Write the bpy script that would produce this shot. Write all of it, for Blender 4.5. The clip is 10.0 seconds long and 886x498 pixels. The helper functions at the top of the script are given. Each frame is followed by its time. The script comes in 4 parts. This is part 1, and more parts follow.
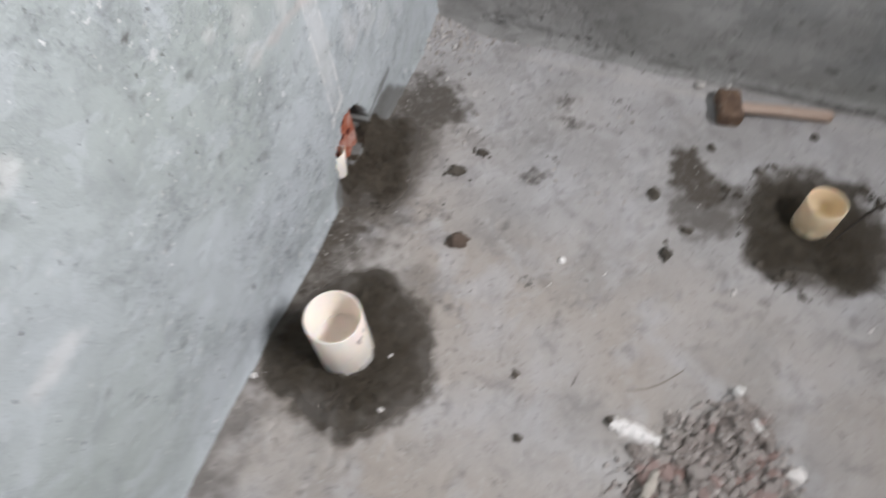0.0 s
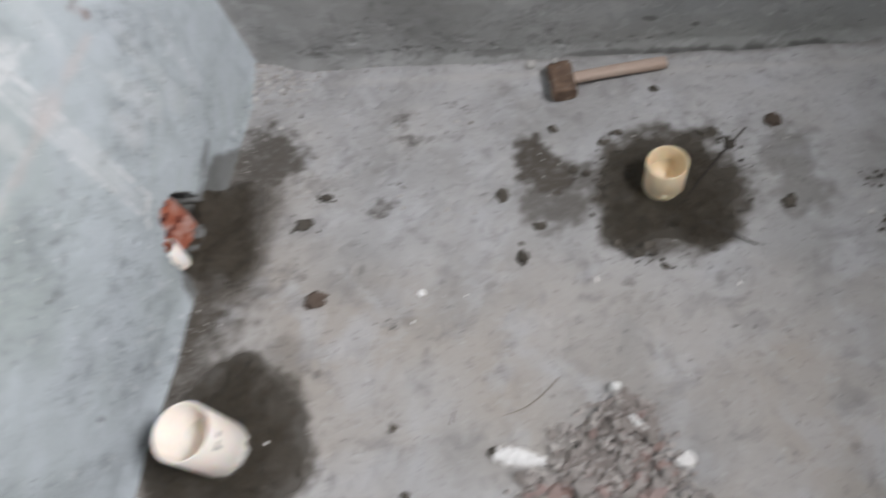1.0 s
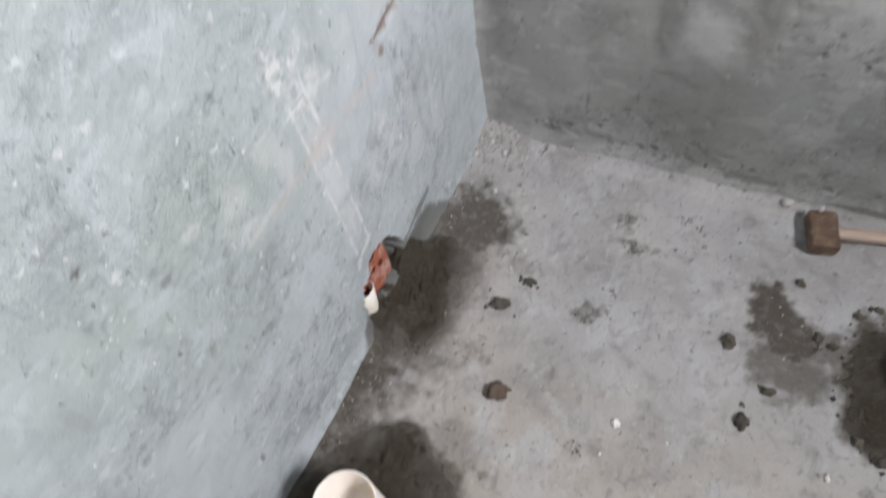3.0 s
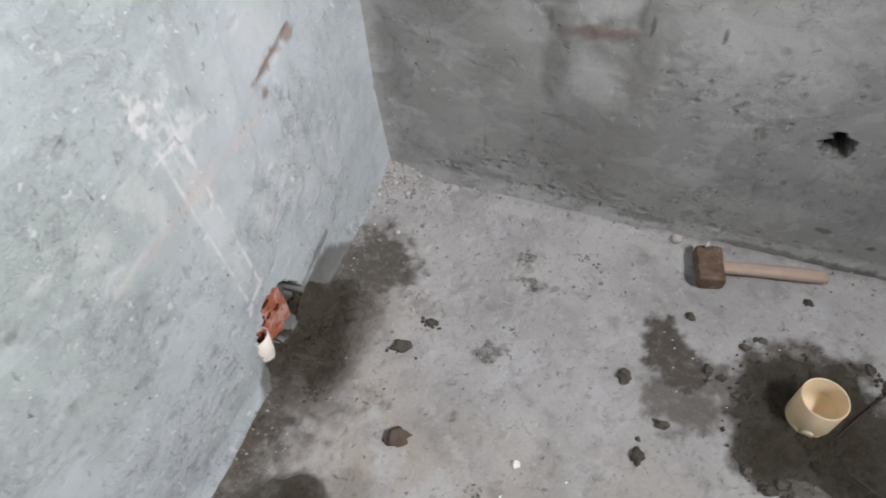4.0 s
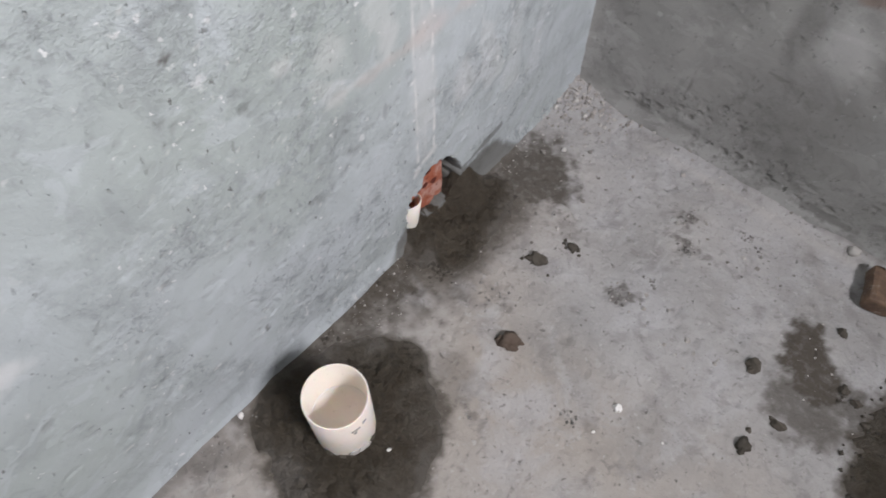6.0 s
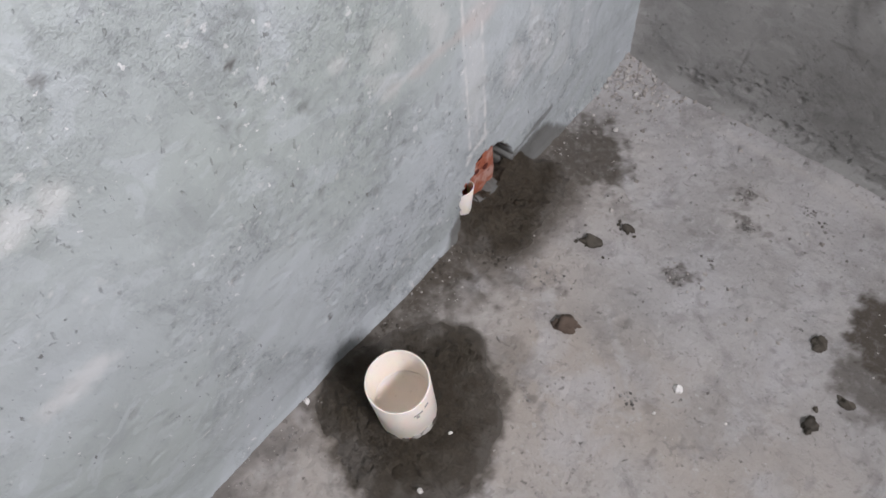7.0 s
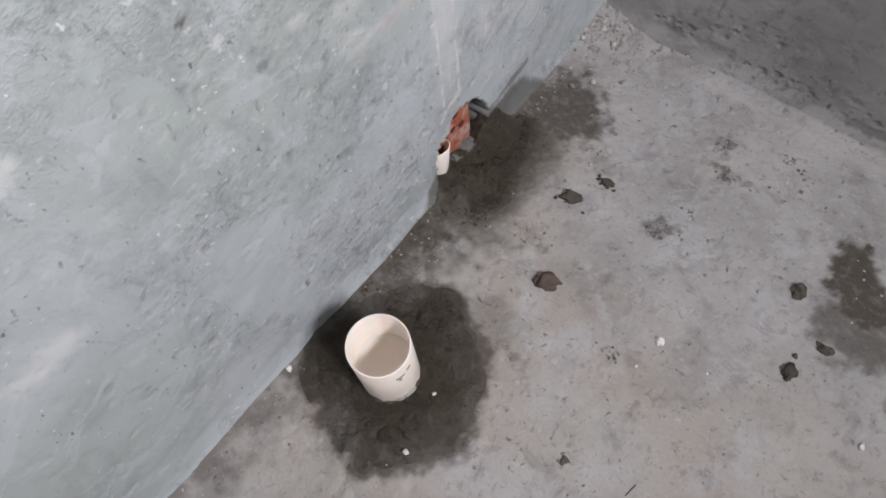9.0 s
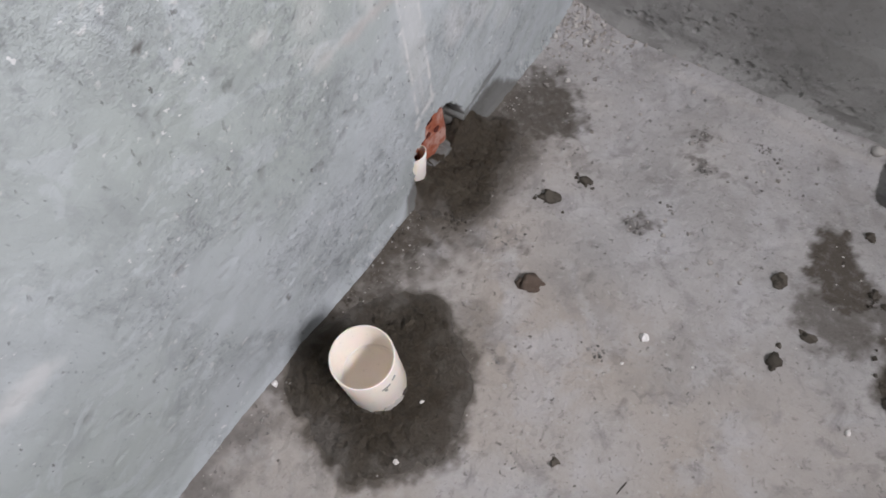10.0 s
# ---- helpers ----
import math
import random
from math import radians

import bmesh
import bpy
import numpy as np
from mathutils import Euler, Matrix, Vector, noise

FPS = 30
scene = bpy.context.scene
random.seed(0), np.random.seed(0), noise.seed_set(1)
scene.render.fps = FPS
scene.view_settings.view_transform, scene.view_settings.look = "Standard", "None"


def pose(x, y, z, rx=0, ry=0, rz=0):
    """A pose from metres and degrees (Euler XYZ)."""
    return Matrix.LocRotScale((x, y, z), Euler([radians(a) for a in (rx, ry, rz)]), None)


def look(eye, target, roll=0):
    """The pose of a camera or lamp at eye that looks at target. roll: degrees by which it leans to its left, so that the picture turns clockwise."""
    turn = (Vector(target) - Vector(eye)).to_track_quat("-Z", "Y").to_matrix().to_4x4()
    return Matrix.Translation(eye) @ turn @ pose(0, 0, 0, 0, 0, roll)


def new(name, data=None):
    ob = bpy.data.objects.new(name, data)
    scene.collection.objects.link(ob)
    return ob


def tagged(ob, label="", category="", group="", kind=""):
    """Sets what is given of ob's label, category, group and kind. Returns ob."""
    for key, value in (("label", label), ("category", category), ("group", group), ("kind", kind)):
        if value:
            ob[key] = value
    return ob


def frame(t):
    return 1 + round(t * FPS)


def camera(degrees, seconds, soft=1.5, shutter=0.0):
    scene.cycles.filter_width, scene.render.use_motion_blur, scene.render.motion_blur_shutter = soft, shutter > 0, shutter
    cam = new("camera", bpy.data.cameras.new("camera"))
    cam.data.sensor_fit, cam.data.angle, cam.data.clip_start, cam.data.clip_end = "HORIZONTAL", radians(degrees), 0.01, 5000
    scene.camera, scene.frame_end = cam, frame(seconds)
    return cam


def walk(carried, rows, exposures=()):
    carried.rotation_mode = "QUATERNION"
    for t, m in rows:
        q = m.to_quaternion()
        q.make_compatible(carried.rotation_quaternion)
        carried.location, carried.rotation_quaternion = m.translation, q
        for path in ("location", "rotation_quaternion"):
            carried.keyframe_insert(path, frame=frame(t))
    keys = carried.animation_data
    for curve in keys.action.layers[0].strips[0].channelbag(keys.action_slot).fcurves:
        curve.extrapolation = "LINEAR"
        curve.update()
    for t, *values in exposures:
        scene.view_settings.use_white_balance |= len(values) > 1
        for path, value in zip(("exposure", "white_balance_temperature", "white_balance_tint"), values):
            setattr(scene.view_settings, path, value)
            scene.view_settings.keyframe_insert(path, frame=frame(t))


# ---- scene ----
cam = camera(68.8, 10.0, soft=1.6, shutter=0.6)
PATH = [
    (0, (0.548, -1.301, 1.157), (0.121, -0.341, -0.545), -4.5),
    (0.3, (0.588, -1.3, 1.17), (0.032, -0.455, -0.555), -17.7),
    (0.5, (0.6, -1.279, 1.167), (0.089, -0.419, -0.565), -16.3),
    (0.6, (0.645, -1.277, 1.161), (0.083, -0.409, -0.551), -19.6),
    (0.8, (0.714, -1.181, 1.165), (0.246, -0.303, -0.561), -20.5),
    (1, (0.810, -1.092, 1.147), (0.389, -0.194, -0.587), -21.4),
    (1.2, (0.856, -1.043, 1.106), (0.542, -0.047, -0.599), -13.1),
    (1.5, (0.942, -0.992, 1.052), (0.757, 0.012, -0.668), -9.7),
    (1.8, (0.969, -0.91, 1.062), (0.949, -0.022, -0.73), -2.8),
    (2, (0.897, -0.934, 1.083), (0.752, 0.019, -0.67), -7.1),
    (2.1, (0.876, -0.945, 1.07), (0.626, 0.014, -0.667), -8.3),
    (2.5, (0.680, -1.006, 1.104), (0.141, -0.079, -0.585), -11.6),
    (2.7, (0.555, -1.01, 1.112), (-0.038, -0.145, -0.591), -11.6),
    (3, (0.525, -1.009, 1.163), (-0.149, -0.093, -0.482), -14.0),
    (3.2, (0.518, -1.013, 1.17), (-0.056, 0.016, -0.446), -10.8),
    (4.5, (0.62, -0.951, 1.135), (0.083, 0.128, -0.461), -5.4),
    (5, (0.618, -0.957, 1.125), (0.049, 0.009, -0.531), -4.9),
    (5.5, (0.561, -1.043, 1.07), (-0.023, -0.198, -0.646), 0.3),
    (5.7, (0.507, -1.066, 1.089), (-0.133, -0.218, -0.606), 2.5),
    (6.8, (0.466, -1.085, 1.107), (-0.226, -0.373, -0.628), -3.1),
    (7, (0.474, -1.086, 1.113), (-0.264, -0.396, -0.613), -7.0),
    (7.5, (0.452, -1.094, 1.11), (-0.263, -0.405, -0.626), -6.1),
    (8, (0.474, -1.099, 1.116), (-0.255, -0.491, -0.645), -10.3),
    (8.3, (0.453, -1.092, 1.103), (-0.201, -0.501, -0.692), -7.3),
    (8.5, (0.473, -1.091, 1.106), (-0.211, -0.492, -0.676), -8.0),
    (9, (0.48, -1.072, 1.097), (-0.162, -0.438, -0.688), -7.7),
    (9.5, (0.492, -1.065, 1.099), (-0.159, -0.435, -0.684), -10.2),
    (10, (0.484, -1.05, 1.099), (-0.13, -0.402, -0.691), -8.8),
]
walk(cam, [(t, look(eye, target, roll)) for t, eye, target, roll in PATH],
     [(0, 0.0, 6450, 10), (0.7, 0.0, 6400, 10), (1.2, 0.0, 6280, 7), (1.7, 0.20, 6250, 6), (2.1, 0.20, 6250, 6), (2.5, 0.02, 6300, 8), (3.0, 0.0, 6400, 9), (5.0, 0.0, 6450, 9), (6.8, -0.25, 6470, 13), (10, -0.25, 6470, 13)])


# ---- world and light ----
world = bpy.data.worlds.new("sky")
scene.world = world
world.use_nodes = True
sky = world.node_tree.nodes.new("ShaderNodeTexSky")
sky.sky_type, sky.sun_disc = "NISHITA", False
sky.sun_elevation, sky.sun_rotation = radians(40), radians(200)
world.node_tree.links.new(sky.outputs[0], world.node_tree.nodes["Background"].inputs[0])
world.node_tree.nodes["Background"].inputs[1].default_value = 0.15

ROOM_X, ROOM_Y, ROOM_Z = 2.1, -2.2, 3.1
WIN_Y0, WIN_Y1, WIN_Z0, WIN_Z1, WIN_DEEP = -1.40, -0.55, 2.05, 2.85, 0.40

day = bpy.data.lights.new("window_daylight", "AREA")
day.shape, day.size, day.size_y = "RECTANGLE", WIN_Y1 - WIN_Y0 - 0.04, WIN_Z1 - WIN_Z0 - 0.04
day.energy, day.color = 233.0, (0.985, 0.96, 0.985)
lamp = new("window_daylight", day)
lamp.matrix_world = look((ROOM_X + WIN_DEEP - 0.02, (WIN_Y0 + WIN_Y1) / 2, (WIN_Z0 + WIN_Z1) / 2), (0.3, -0.55, 0.4))


# ---- numeric helpers ----
def lattice(ix, iy, seed):
    n = (ix.astype(np.int64) * 374761393 + iy.astype(np.int64) * 668265263 + seed * 974711) & 0x7FFFFFFF
    n = ((n ^ (n >> 13)) * 1274126177) & 0x7FFFFFFF
    return ((n ^ (n >> 16)) & 0xFFFF) / 65535.0


def value_noise(x, y, seed=0):
    ix, iy = np.floor(x), np.floor(y)
    fx, fy = x - ix, y - iy
    fx, fy = fx * fx * (3 - 2 * fx), fy * fy * (3 - 2 * fy)
    a, b = lattice(ix, iy, seed), lattice(ix + 1, iy, seed)
    c, d = lattice(ix, iy + 1, seed), lattice(ix + 1, iy + 1, seed)
    return (a * (1 - fx) + b * fx) * (1 - fy) + (c * (1 - fx) + d * fx) * fy


def fbm(x, y, scale, octaves=4, seed=0):
    """Noise from about -1 to 1, its largest forms 1 / scale metres wide."""
    x, y = np.asarray(x, float), np.asarray(y, float)
    total, gain, norm = 0.0, 1.0, 0.0
    for o in range(octaves):
        total = total + gain * (2 * value_noise(x * scale + 17.3 * o, y * scale - 9.1 * o, seed + o) - 1)
        norm, gain, scale = norm + gain, gain * 0.55, scale * 2.03
    return total / norm


def smooth(a, b, v):
    t = np.clip((v - a) / (b - a), 0, 1)
    return t * t * (3 - 2 * t)


def blob(x, y, cx, cy, rx, ry, turn=0.0):
    """1 at the middle of an ellipse, 0 on its rim, negative outside."""
    c, s = math.cos(radians(turn)), math.sin(radians(turn))
    u, v = (x - cx) * c + (y - cy) * s, -(x - cx) * s + (y - cy) * c
    return 1 - np.sqrt((u / rx) ** 2 + (v / ry) ** 2)


def to_line(x, y, x0, y0, x1, y1):
    """The distance to a stretch of line."""
    dx, dy = x1 - x0, y1 - y0
    t = np.clip(((x - x0) * dx + (y - y0) * dy) / (dx * dx + dy * dy), 0, 1)
    return np.hypot(x - x0 - t * dx, y - y0 - t * dy)


def spread(*stretches):
    """Grid lines: (from, to, step) end to end."""
    out = [np.arange(a, b - 1e-6, s) for a, b, s in stretches]
    return np.concatenate(out + [[stretches[-1][1]]])


# ---- materials ----
class Mat:
    """A node material, built up step by step."""

    def __init__(self, name, rough=0.85, metal=0.0, spec=0.3):
        self.m = bpy.data.materials.new(name)
        self.m.use_nodes = True
        self.t = self.m.node_tree
        self.b = self.t.nodes["Principled BSDF"]
        self.b.inputs["Roughness"].default_value = rough
        self.b.inputs["Metallic"].default_value = metal
        self.b.inputs["Specular IOR Level"].default_value = spec
        self.where = self.t.nodes.new("ShaderNodeTexCoord").outputs["Object"]
        self.colour = None
        self.bumped = None

    def node(self, kind, **values):
        n = self.t.nodes.new(kind)
        for key, v in values.items():
            n.inputs[key.replace("_", " ")].default_value = v
        return n

    def link(self, a, b):
        self.t.links.new(a, b)

    def noise(self, scale, detail=5.0, rough=0.6, low=0.35, high=0.65, stretch=None, distort=0.0):
        n = self.node("ShaderNodeTexNoise", Scale=scale, Detail=detail, Roughness=rough, Distortion=distort)
        src = self.where
        if stretch:
            mp = self.node("ShaderNodeMapping")
            mp.inputs["Scale"].default_value = stretch[:3]
            mp.inputs["Rotation"].default_value = [radians(a) for a in stretch[3:]]
            self.link(src, mp.inputs[0])
            src = mp.outputs[0]
        self.link(src, n.inputs["Vector"])
        return self.ramp(n.outputs[0], low, high)

    def ramp(self, out, low, high):
        r = self.node("ShaderNodeMapRange")
        r.inputs["From Min"].default_value, r.inputs["From Max"].default_value = low, high
        self.link(out, r.inputs["Value"])
        return r.outputs[0]

    def times(self, a, b):
        n = self.node("ShaderNodeMath")
        n.operation, n.use_clamp = "MULTIPLY", True
        for v, slot in ((a, n.inputs[0]), (b, n.inputs[1])):
            if isinstance(v, (int, float)):
                slot.default_value = v
            else:
                self.link(v, slot)
        return n.outputs[0]

    def pits(self, scale, low, high, colour, amount, depth, stretch=None):
        """Crisp little dents, darker inside."""
        mask = self.noise(scale, 4, 0.62, low, high, stretch, 0.3)
        self.mix(mask, colour, amount)
        return self.bump(mask, -depth) if depth > 0 else self

    def layer(self, name):
        n = self.node("ShaderNodeAttribute")
        n.attribute_name = name
        return n.outputs["Fac"]

    def random(self):
        return self.node("ShaderNodeObjectInfo").outputs["Random"]

    def island(self):
        return self.node("ShaderNodeNewGeometry").outputs["Random Per Island"]

    def base(self, colour):
        n = self.node("ShaderNodeRGB")
        n.outputs[0].default_value = (*colour, 1)
        self.colour = n.outputs[0]
        return self

    def mix(self, fac, colour, amount=1.0):
        n = self.node("ShaderNodeMix")
        n.data_type = "RGBA"
        self.link(self.times(fac, amount), n.inputs[0])
        self.link(self.colour, n.inputs[6])
        n.inputs[7].default_value = (*colour, 1)
        self.colour = n.outputs[2]
        return self

    def gloss(self, fac, low, high):
        r = self.node("ShaderNodeMapRange")
        r.inputs["To Min"].default_value, r.inputs["To Max"].default_value = low, high
        self.link(fac, r.inputs["Value"])
        self.link(r.outputs[0], self.b.inputs["Roughness"])
        return self

    def bump(self, fac, depth, strength=1.0):
        n = self.node("ShaderNodeBump", Distance=depth, Strength=strength)
        self.link(fac, n.inputs["Height"])
        if self.bumped:
            self.link(self.bumped, n.inputs["Normal"])
        self.bumped = n.outputs[0]
        return self

    def done(self):
        self.link(self.colour, self.b.inputs["Base Color"])
        if self.bumped:
            self.link(self.bumped, self.b.inputs["Normal"])
        return self.m


def floor_material():
    m = Mat("cement_screed", 0.82)
    m.base((0.335, 0.328, 0.322))
    m.mix(m.layer("warm"), (0.375, 0.338, 0.300), 0.95)
    m.mix(m.noise(2.6, 4, 0.55, 0.40, 0.64, distort=0.4), (0.43, 0.42, 0.412), 0.75)
    m.mix(m.noise(4.2, 5, 0.6, 0.50, 0.70, distort=0.6), (0.235, 0.225, 0.215), 0.6)
    m.mix(m.noise(9.0, 6, 0.6, 0.50, 0.66, distort=0.5), (0.455, 0.452, 0.46), 0.6)
    m.mix(m.noise(14.0, 6, 0.65, 0.54, 0.68, distort=0.5), (0.215, 0.205, 0.20), 0.6)
    m.mix(m.noise(30.0, 5, 0.65, 0.60, 0.66, distort=0.5), (0.46, 0.45, 0.44), 0.4)
    m.mix(m.noise(40.0, 5, 0.65, 0.60, 0.66, distort=0.6), (0.18, 0.17, 0.16), 0.45)
    m.mix(m.noise(75.0, 4, 0.6, 0.63, 0.70), (0.15, 0.14, 0.13), 0.45)
    m.mix(m.noise(65.0, 4, 0.6, 0.36, 0.29), (0.52, 0.51, 0.50), 0.5)
    m.mix(m.noise(150.0, 3, 0.7, 0.5, 0.75), (0.22, 0.21, 0.20), 0.2)
    m.pits(27.0, 0.69, 0.75, (0.15, 0.142, 0.135), 0.5, 0.003)
    m.pits(60.0, 0.655, 0.70, (0.13, 0.122, 0.115), 0.55, 0.002)
    m.pits(110.0, 0.67, 0.71, (0.12, 0.114, 0.108), 0.4, 0.001)
    m.mix(m.layer("dust"), (0.45, 0.43, 0.41), 0.8)
    m.mix(m.layer("dirt_shade"), (0.115, 0.105, 0.095), 0.85)
    m.mix(m.times(m.layer("damp"), m.noise(60.0, 5, 0.7, -0.3, 0.5)), (0.072, 0.061, 0.048), 0.96)
    m.bump(m.noise(34.0, 7, 0.66, 0.2, 0.8), 0.0036)
    m.bump(m.noise(95.0, 5, 0.7, 0.35, 0.75), 0.0007)
    m.bump(m.noise(240.0, 3, 0.6, 0.2, 0.8), 0.0004)
    return m.done()


def plaster_material(name, body, pale, dark, green, white, blue_tint, relief):
    m = Mat(name, 0.8)
    m.base(body)
    rough = m.noise(4.5, 5, 0.6, 0.44, 0.62, distort=0.4)
    m.mix(m.noise(2.3, 4, 0.55, 0.36, 0.68, (1, 1.0, 1.6, 25, 0, 0)), pale, 0.75)
    m.mix(m.noise(1.4, 2, 0.5, 0.38, 0.60), green, 0.9)
    m.mix(m.layer("blue_tint"), blue_tint, 0.75)
    m.mix(m.noise(7.0, 7, 0.65, 0.50, 0.70, (1, 1.5, 1.0, 35, 0, 0), 0.7), dark, 0.5)
    m.mix(m.noise(5.5, 6, 0.6, 0.545, 0.58, (1, 1.0, 1.7, -25, 0, 0), 0.9), pale, 0.45)
    m.mix(m.noise(11.0, 6, 0.6, 0.56, 0.60, (1, 1.0, 1.3, 50, 0, 0), 0.8), pale, 0.5)
    m.mix(m.times(m.noise(28.0, 6, 0.7, 0.52, 0.64, None, 0.5), rough), dark, 0.8)
    m.mix(m.times(m.noise(120.0, 3, 0.7, 0.54, 0.70), rough), dark, 0.5)
    m.mix(m.times(m.noise(58.0, 4, 0.6, 0.61, 0.65, (1, 1.5, 0.8, 40, 0, 0)), rough), dark, 0.8)
    m.mix(m.times(m.noise(40.0, 4, 0.6, 0.37, 0.33), rough), white, 0.7)
    m.pits(33.0, 0.69, 0.76, (0.17, 0.17, 0.165), 0.4, 0.0015, (1, 1.9, 0.7, 40, 0, 0))
    m.pits(85.0, 0.65, 0.71, (0.17, 0.17, 0.165), 0.35, 0.0008, (1, 1.7, 0.8, 40, 0, 0))
    m.mix(m.times(m.noise(80.0, 4, 0.62, 0.62, 0.72), rough), dark, 0.8)
    m.mix(m.times(m.noise(48.0, 4, 0.6, 0.66, 0.685, (1, 1.6, 0.8, 40, 0, 0)), m.noise(6.0, 3, 0.5, 0.50, 0.56)), (0.09, 0.09, 0.085), 0.75)
    m.mix(m.times(m.noise(62.0, 3, 0.6, 0.325, 0.305), m.noise(6.0, 3, 0.5, 0.47, 0.53)), white, 0.85)
    m.mix(m.layer("dust"), (0.62, 0.62, 0.61), 0.8)
    m.mix(m.layer("pink"), (0.50, 0.41, 0.38), 0.7)
    m.mix(m.layer("rust"), (0.19, 0.125, 0.10), 0.8)
    m.mix(m.layer("dirt_shade"), (0.10, 0.095, 0.09), 0.9)
    m.mix(m.layer("damp"), (0.085, 0.078, 0.066), 0.95)
    m.bump(m.times(m.noise(45.0, 6, 0.7, 0.2, 0.8), rough), 0.0030 * min(1.0, 2 * relief))
    m.bump(m.noise(9.0, 6, 0.55, 0.3, 0.7, (1, 1.8, 1.0, 35, 0, 0), 0.6), 0.0035, relief)
    m.bump(m.times(m.noise(110.0, 5, 0.7, 0.3, 0.75), rough), 0.0009 * min(1.0, 2 * relief))
    m.bump(m.noise(300.0, 3, 0.6, 0.2, 0.8), 0.0005)
    return m.done()


def mortar_material():
    m = Mat("wet_mortar", 0.62, spec=0.4)
    m.base((0.071, 0.056, 0.038))
    m.mix(m.noise(14.0, 5, 0.6, 0.4, 0.7), (0.115, 0.096, 0.071), 0.8)
    m.mix(m.noise(55.0, 5, 0.7, 0.5, 0.75), (0.032, 0.027, 0.021), 0.8)
    m.mix(m.noise(95.0, 4, 0.6, 0.62, 0.66), (0.02, 0.017, 0.013), 0.7)
    m.mix(m.noise(190.0, 3, 0.7, 0.58, 0.74), (0.17, 0.16, 0.14), 0.5)
    m.mix(m.layer("dry"), (0.135, 0.117, 0.095), 0.95)
    m.mix(m.ramp(m.layer("dry"), 0.80, 1.0), (0.185, 0.168, 0.148), 0.7)
    m.gloss(m.noise(30.0, 4, 0.6, 0.3, 0.7), 0.55, 0.85)
    m.bump(m.noise(70.0, 6, 0.7, 0.2, 0.8), 0.016)
    m.bump(m.noise(260.0, 4, 0.65, 0.2, 0.8), 0.0015)
    return m.done()


def pvc_material(name, body, worn):
    m = Mat(name, 0.38, spec=0.5)
    m.b.inputs["Subsurface Weight"].default_value = 0.35
    m.b.inputs["Subsurface Scale"].default_value = 0.006
    m.b.inputs["Subsurface Radius"].default_value = (1.0, 0.6, 0.35)
    m.base(body)
    m.mix(m.noise(18.0, 4, 0.6, 0.5, 0.8), worn, 0.6)
    m.mix(m.noise(120.0, 3, 0.7, 0.62, 0.74), (0.42, 0.37, 0.30), 0.35)
    m.gloss(m.noise(40.0, 4, 0.6, 0.3, 0.7), 0.32, 0.55)
    m.bump(m.noise(90.0, 4, 0.6, 0.3, 0.7), 0.0003)
    return m.done()


def lump_material(name, body, pale, dark, rough=0.85, by_object=True):
    m = Mat(name, rough)
    m.base(body)
    pick = m.random() if by_object else m.island()
    m.mix(m.ramp(pick, 0.25, 1.0), pale, 0.75)
    m.mix(m.ramp(pick, 0.35, 0.0), dark, 0.6)
    m.mix(m.noise(90.0, 4, 0.7, 0.45, 0.75), dark, 0.5)
    m.bump(m.noise(160.0, 5, 0.7, 0.2, 0.8), 0.0012)
    return m.done()


def wood_material():
    m = Mat("worn_hammer_wood", 0.6)
    m.base((0.46, 0.365, 0.305))
    m.mix(m.noise(30.0, 5, 0.6, 0.35, 0.7, (0.12, 1, 1, 0, 0, 0)), (0.32, 0.215, 0.155), 0.7)
    m.mix(m.noise(25.0, 4, 0.6, 0.55, 0.75), (0.47, 0.40, 0.34), 0.6)
    m.bump(m.noise(120.0, 4, 0.6, 0.3, 0.7, (0.1, 1, 1, 0, 0, 0)), 0.0006)
    return m.done()


def steel_material():
    m = Mat("rusty_hammer_steel", 0.62, 0.35)
    m.base((0.13, 0.088, 0.066))
    m.mix(m.noise(45.0, 5, 0.6, 0.4, 0.68), (0.235, 0.155, 0.105), 0.9)
    m.mix(m.noise(70.0, 4, 0.6, 0.58, 0.7), (0.36, 0.31, 0.26), 0.7)
    m.bump(m.noise(140.0, 5, 0.7, 0.2, 0.8), 0.001)
    return m.done()


def brick_material():
    m = Mat("broken_red_brick", 0.85)
    m.base((0.36, 0.115, 0.065))
    m.mix(m.noise(45.0, 5, 0.6, 0.45, 0.7), (0.30, 0.075, 0.04), 0.8)
    m.mix(m.noise(28.0, 5, 0.6, 0.46, 0.60), (0.50, 0.31, 0.26), 0.9)
    m.mix(m.noise(75.0, 4, 0.6, 0.57, 0.66), (0.16, 0.04, 0.025), 0.8)
    m.bump(m.noise(110.0, 5, 0.7, 0.2, 0.8), 0.002)
    return m.done()


FLOOR = floor_material()
PLASTER = plaster_material("grey_blue_plaster", (0.316, 0.347, 0.356), (0.412, 0.448, 0.466), (0.230, 0.252, 0.256), (0.322, 0.360, 0.342), (0.60, 0.61, 0.61), (0.448, 0.482, 0.512), 0.5)
PLASTER_DARK = plaster_material("grey_plaster", (0.312, 0.308, 0.296), (0.398, 0.395, 0.386), (0.185, 0.182, 0.176), (0.292, 0.294, 0.280), (0.42, 0.42, 0.415), (0.268, 0.276, 0.282), 0.22)
RAW = lump_material("raw_dark_cement", (0.14, 0.135, 0.13), (0.17, 0.165, 0.16), (0.11, 0.105, 0.10))
MORTAR = mortar_material()
PVC_WHITE = pvc_material("white_pvc", (0.85, 0.78, 0.71), (0.78, 0.70, 0.62))
PVC_CREAM = pvc_material("cream_pvc", (0.76, 0.62, 0.42), (0.66, 0.53, 0.36))
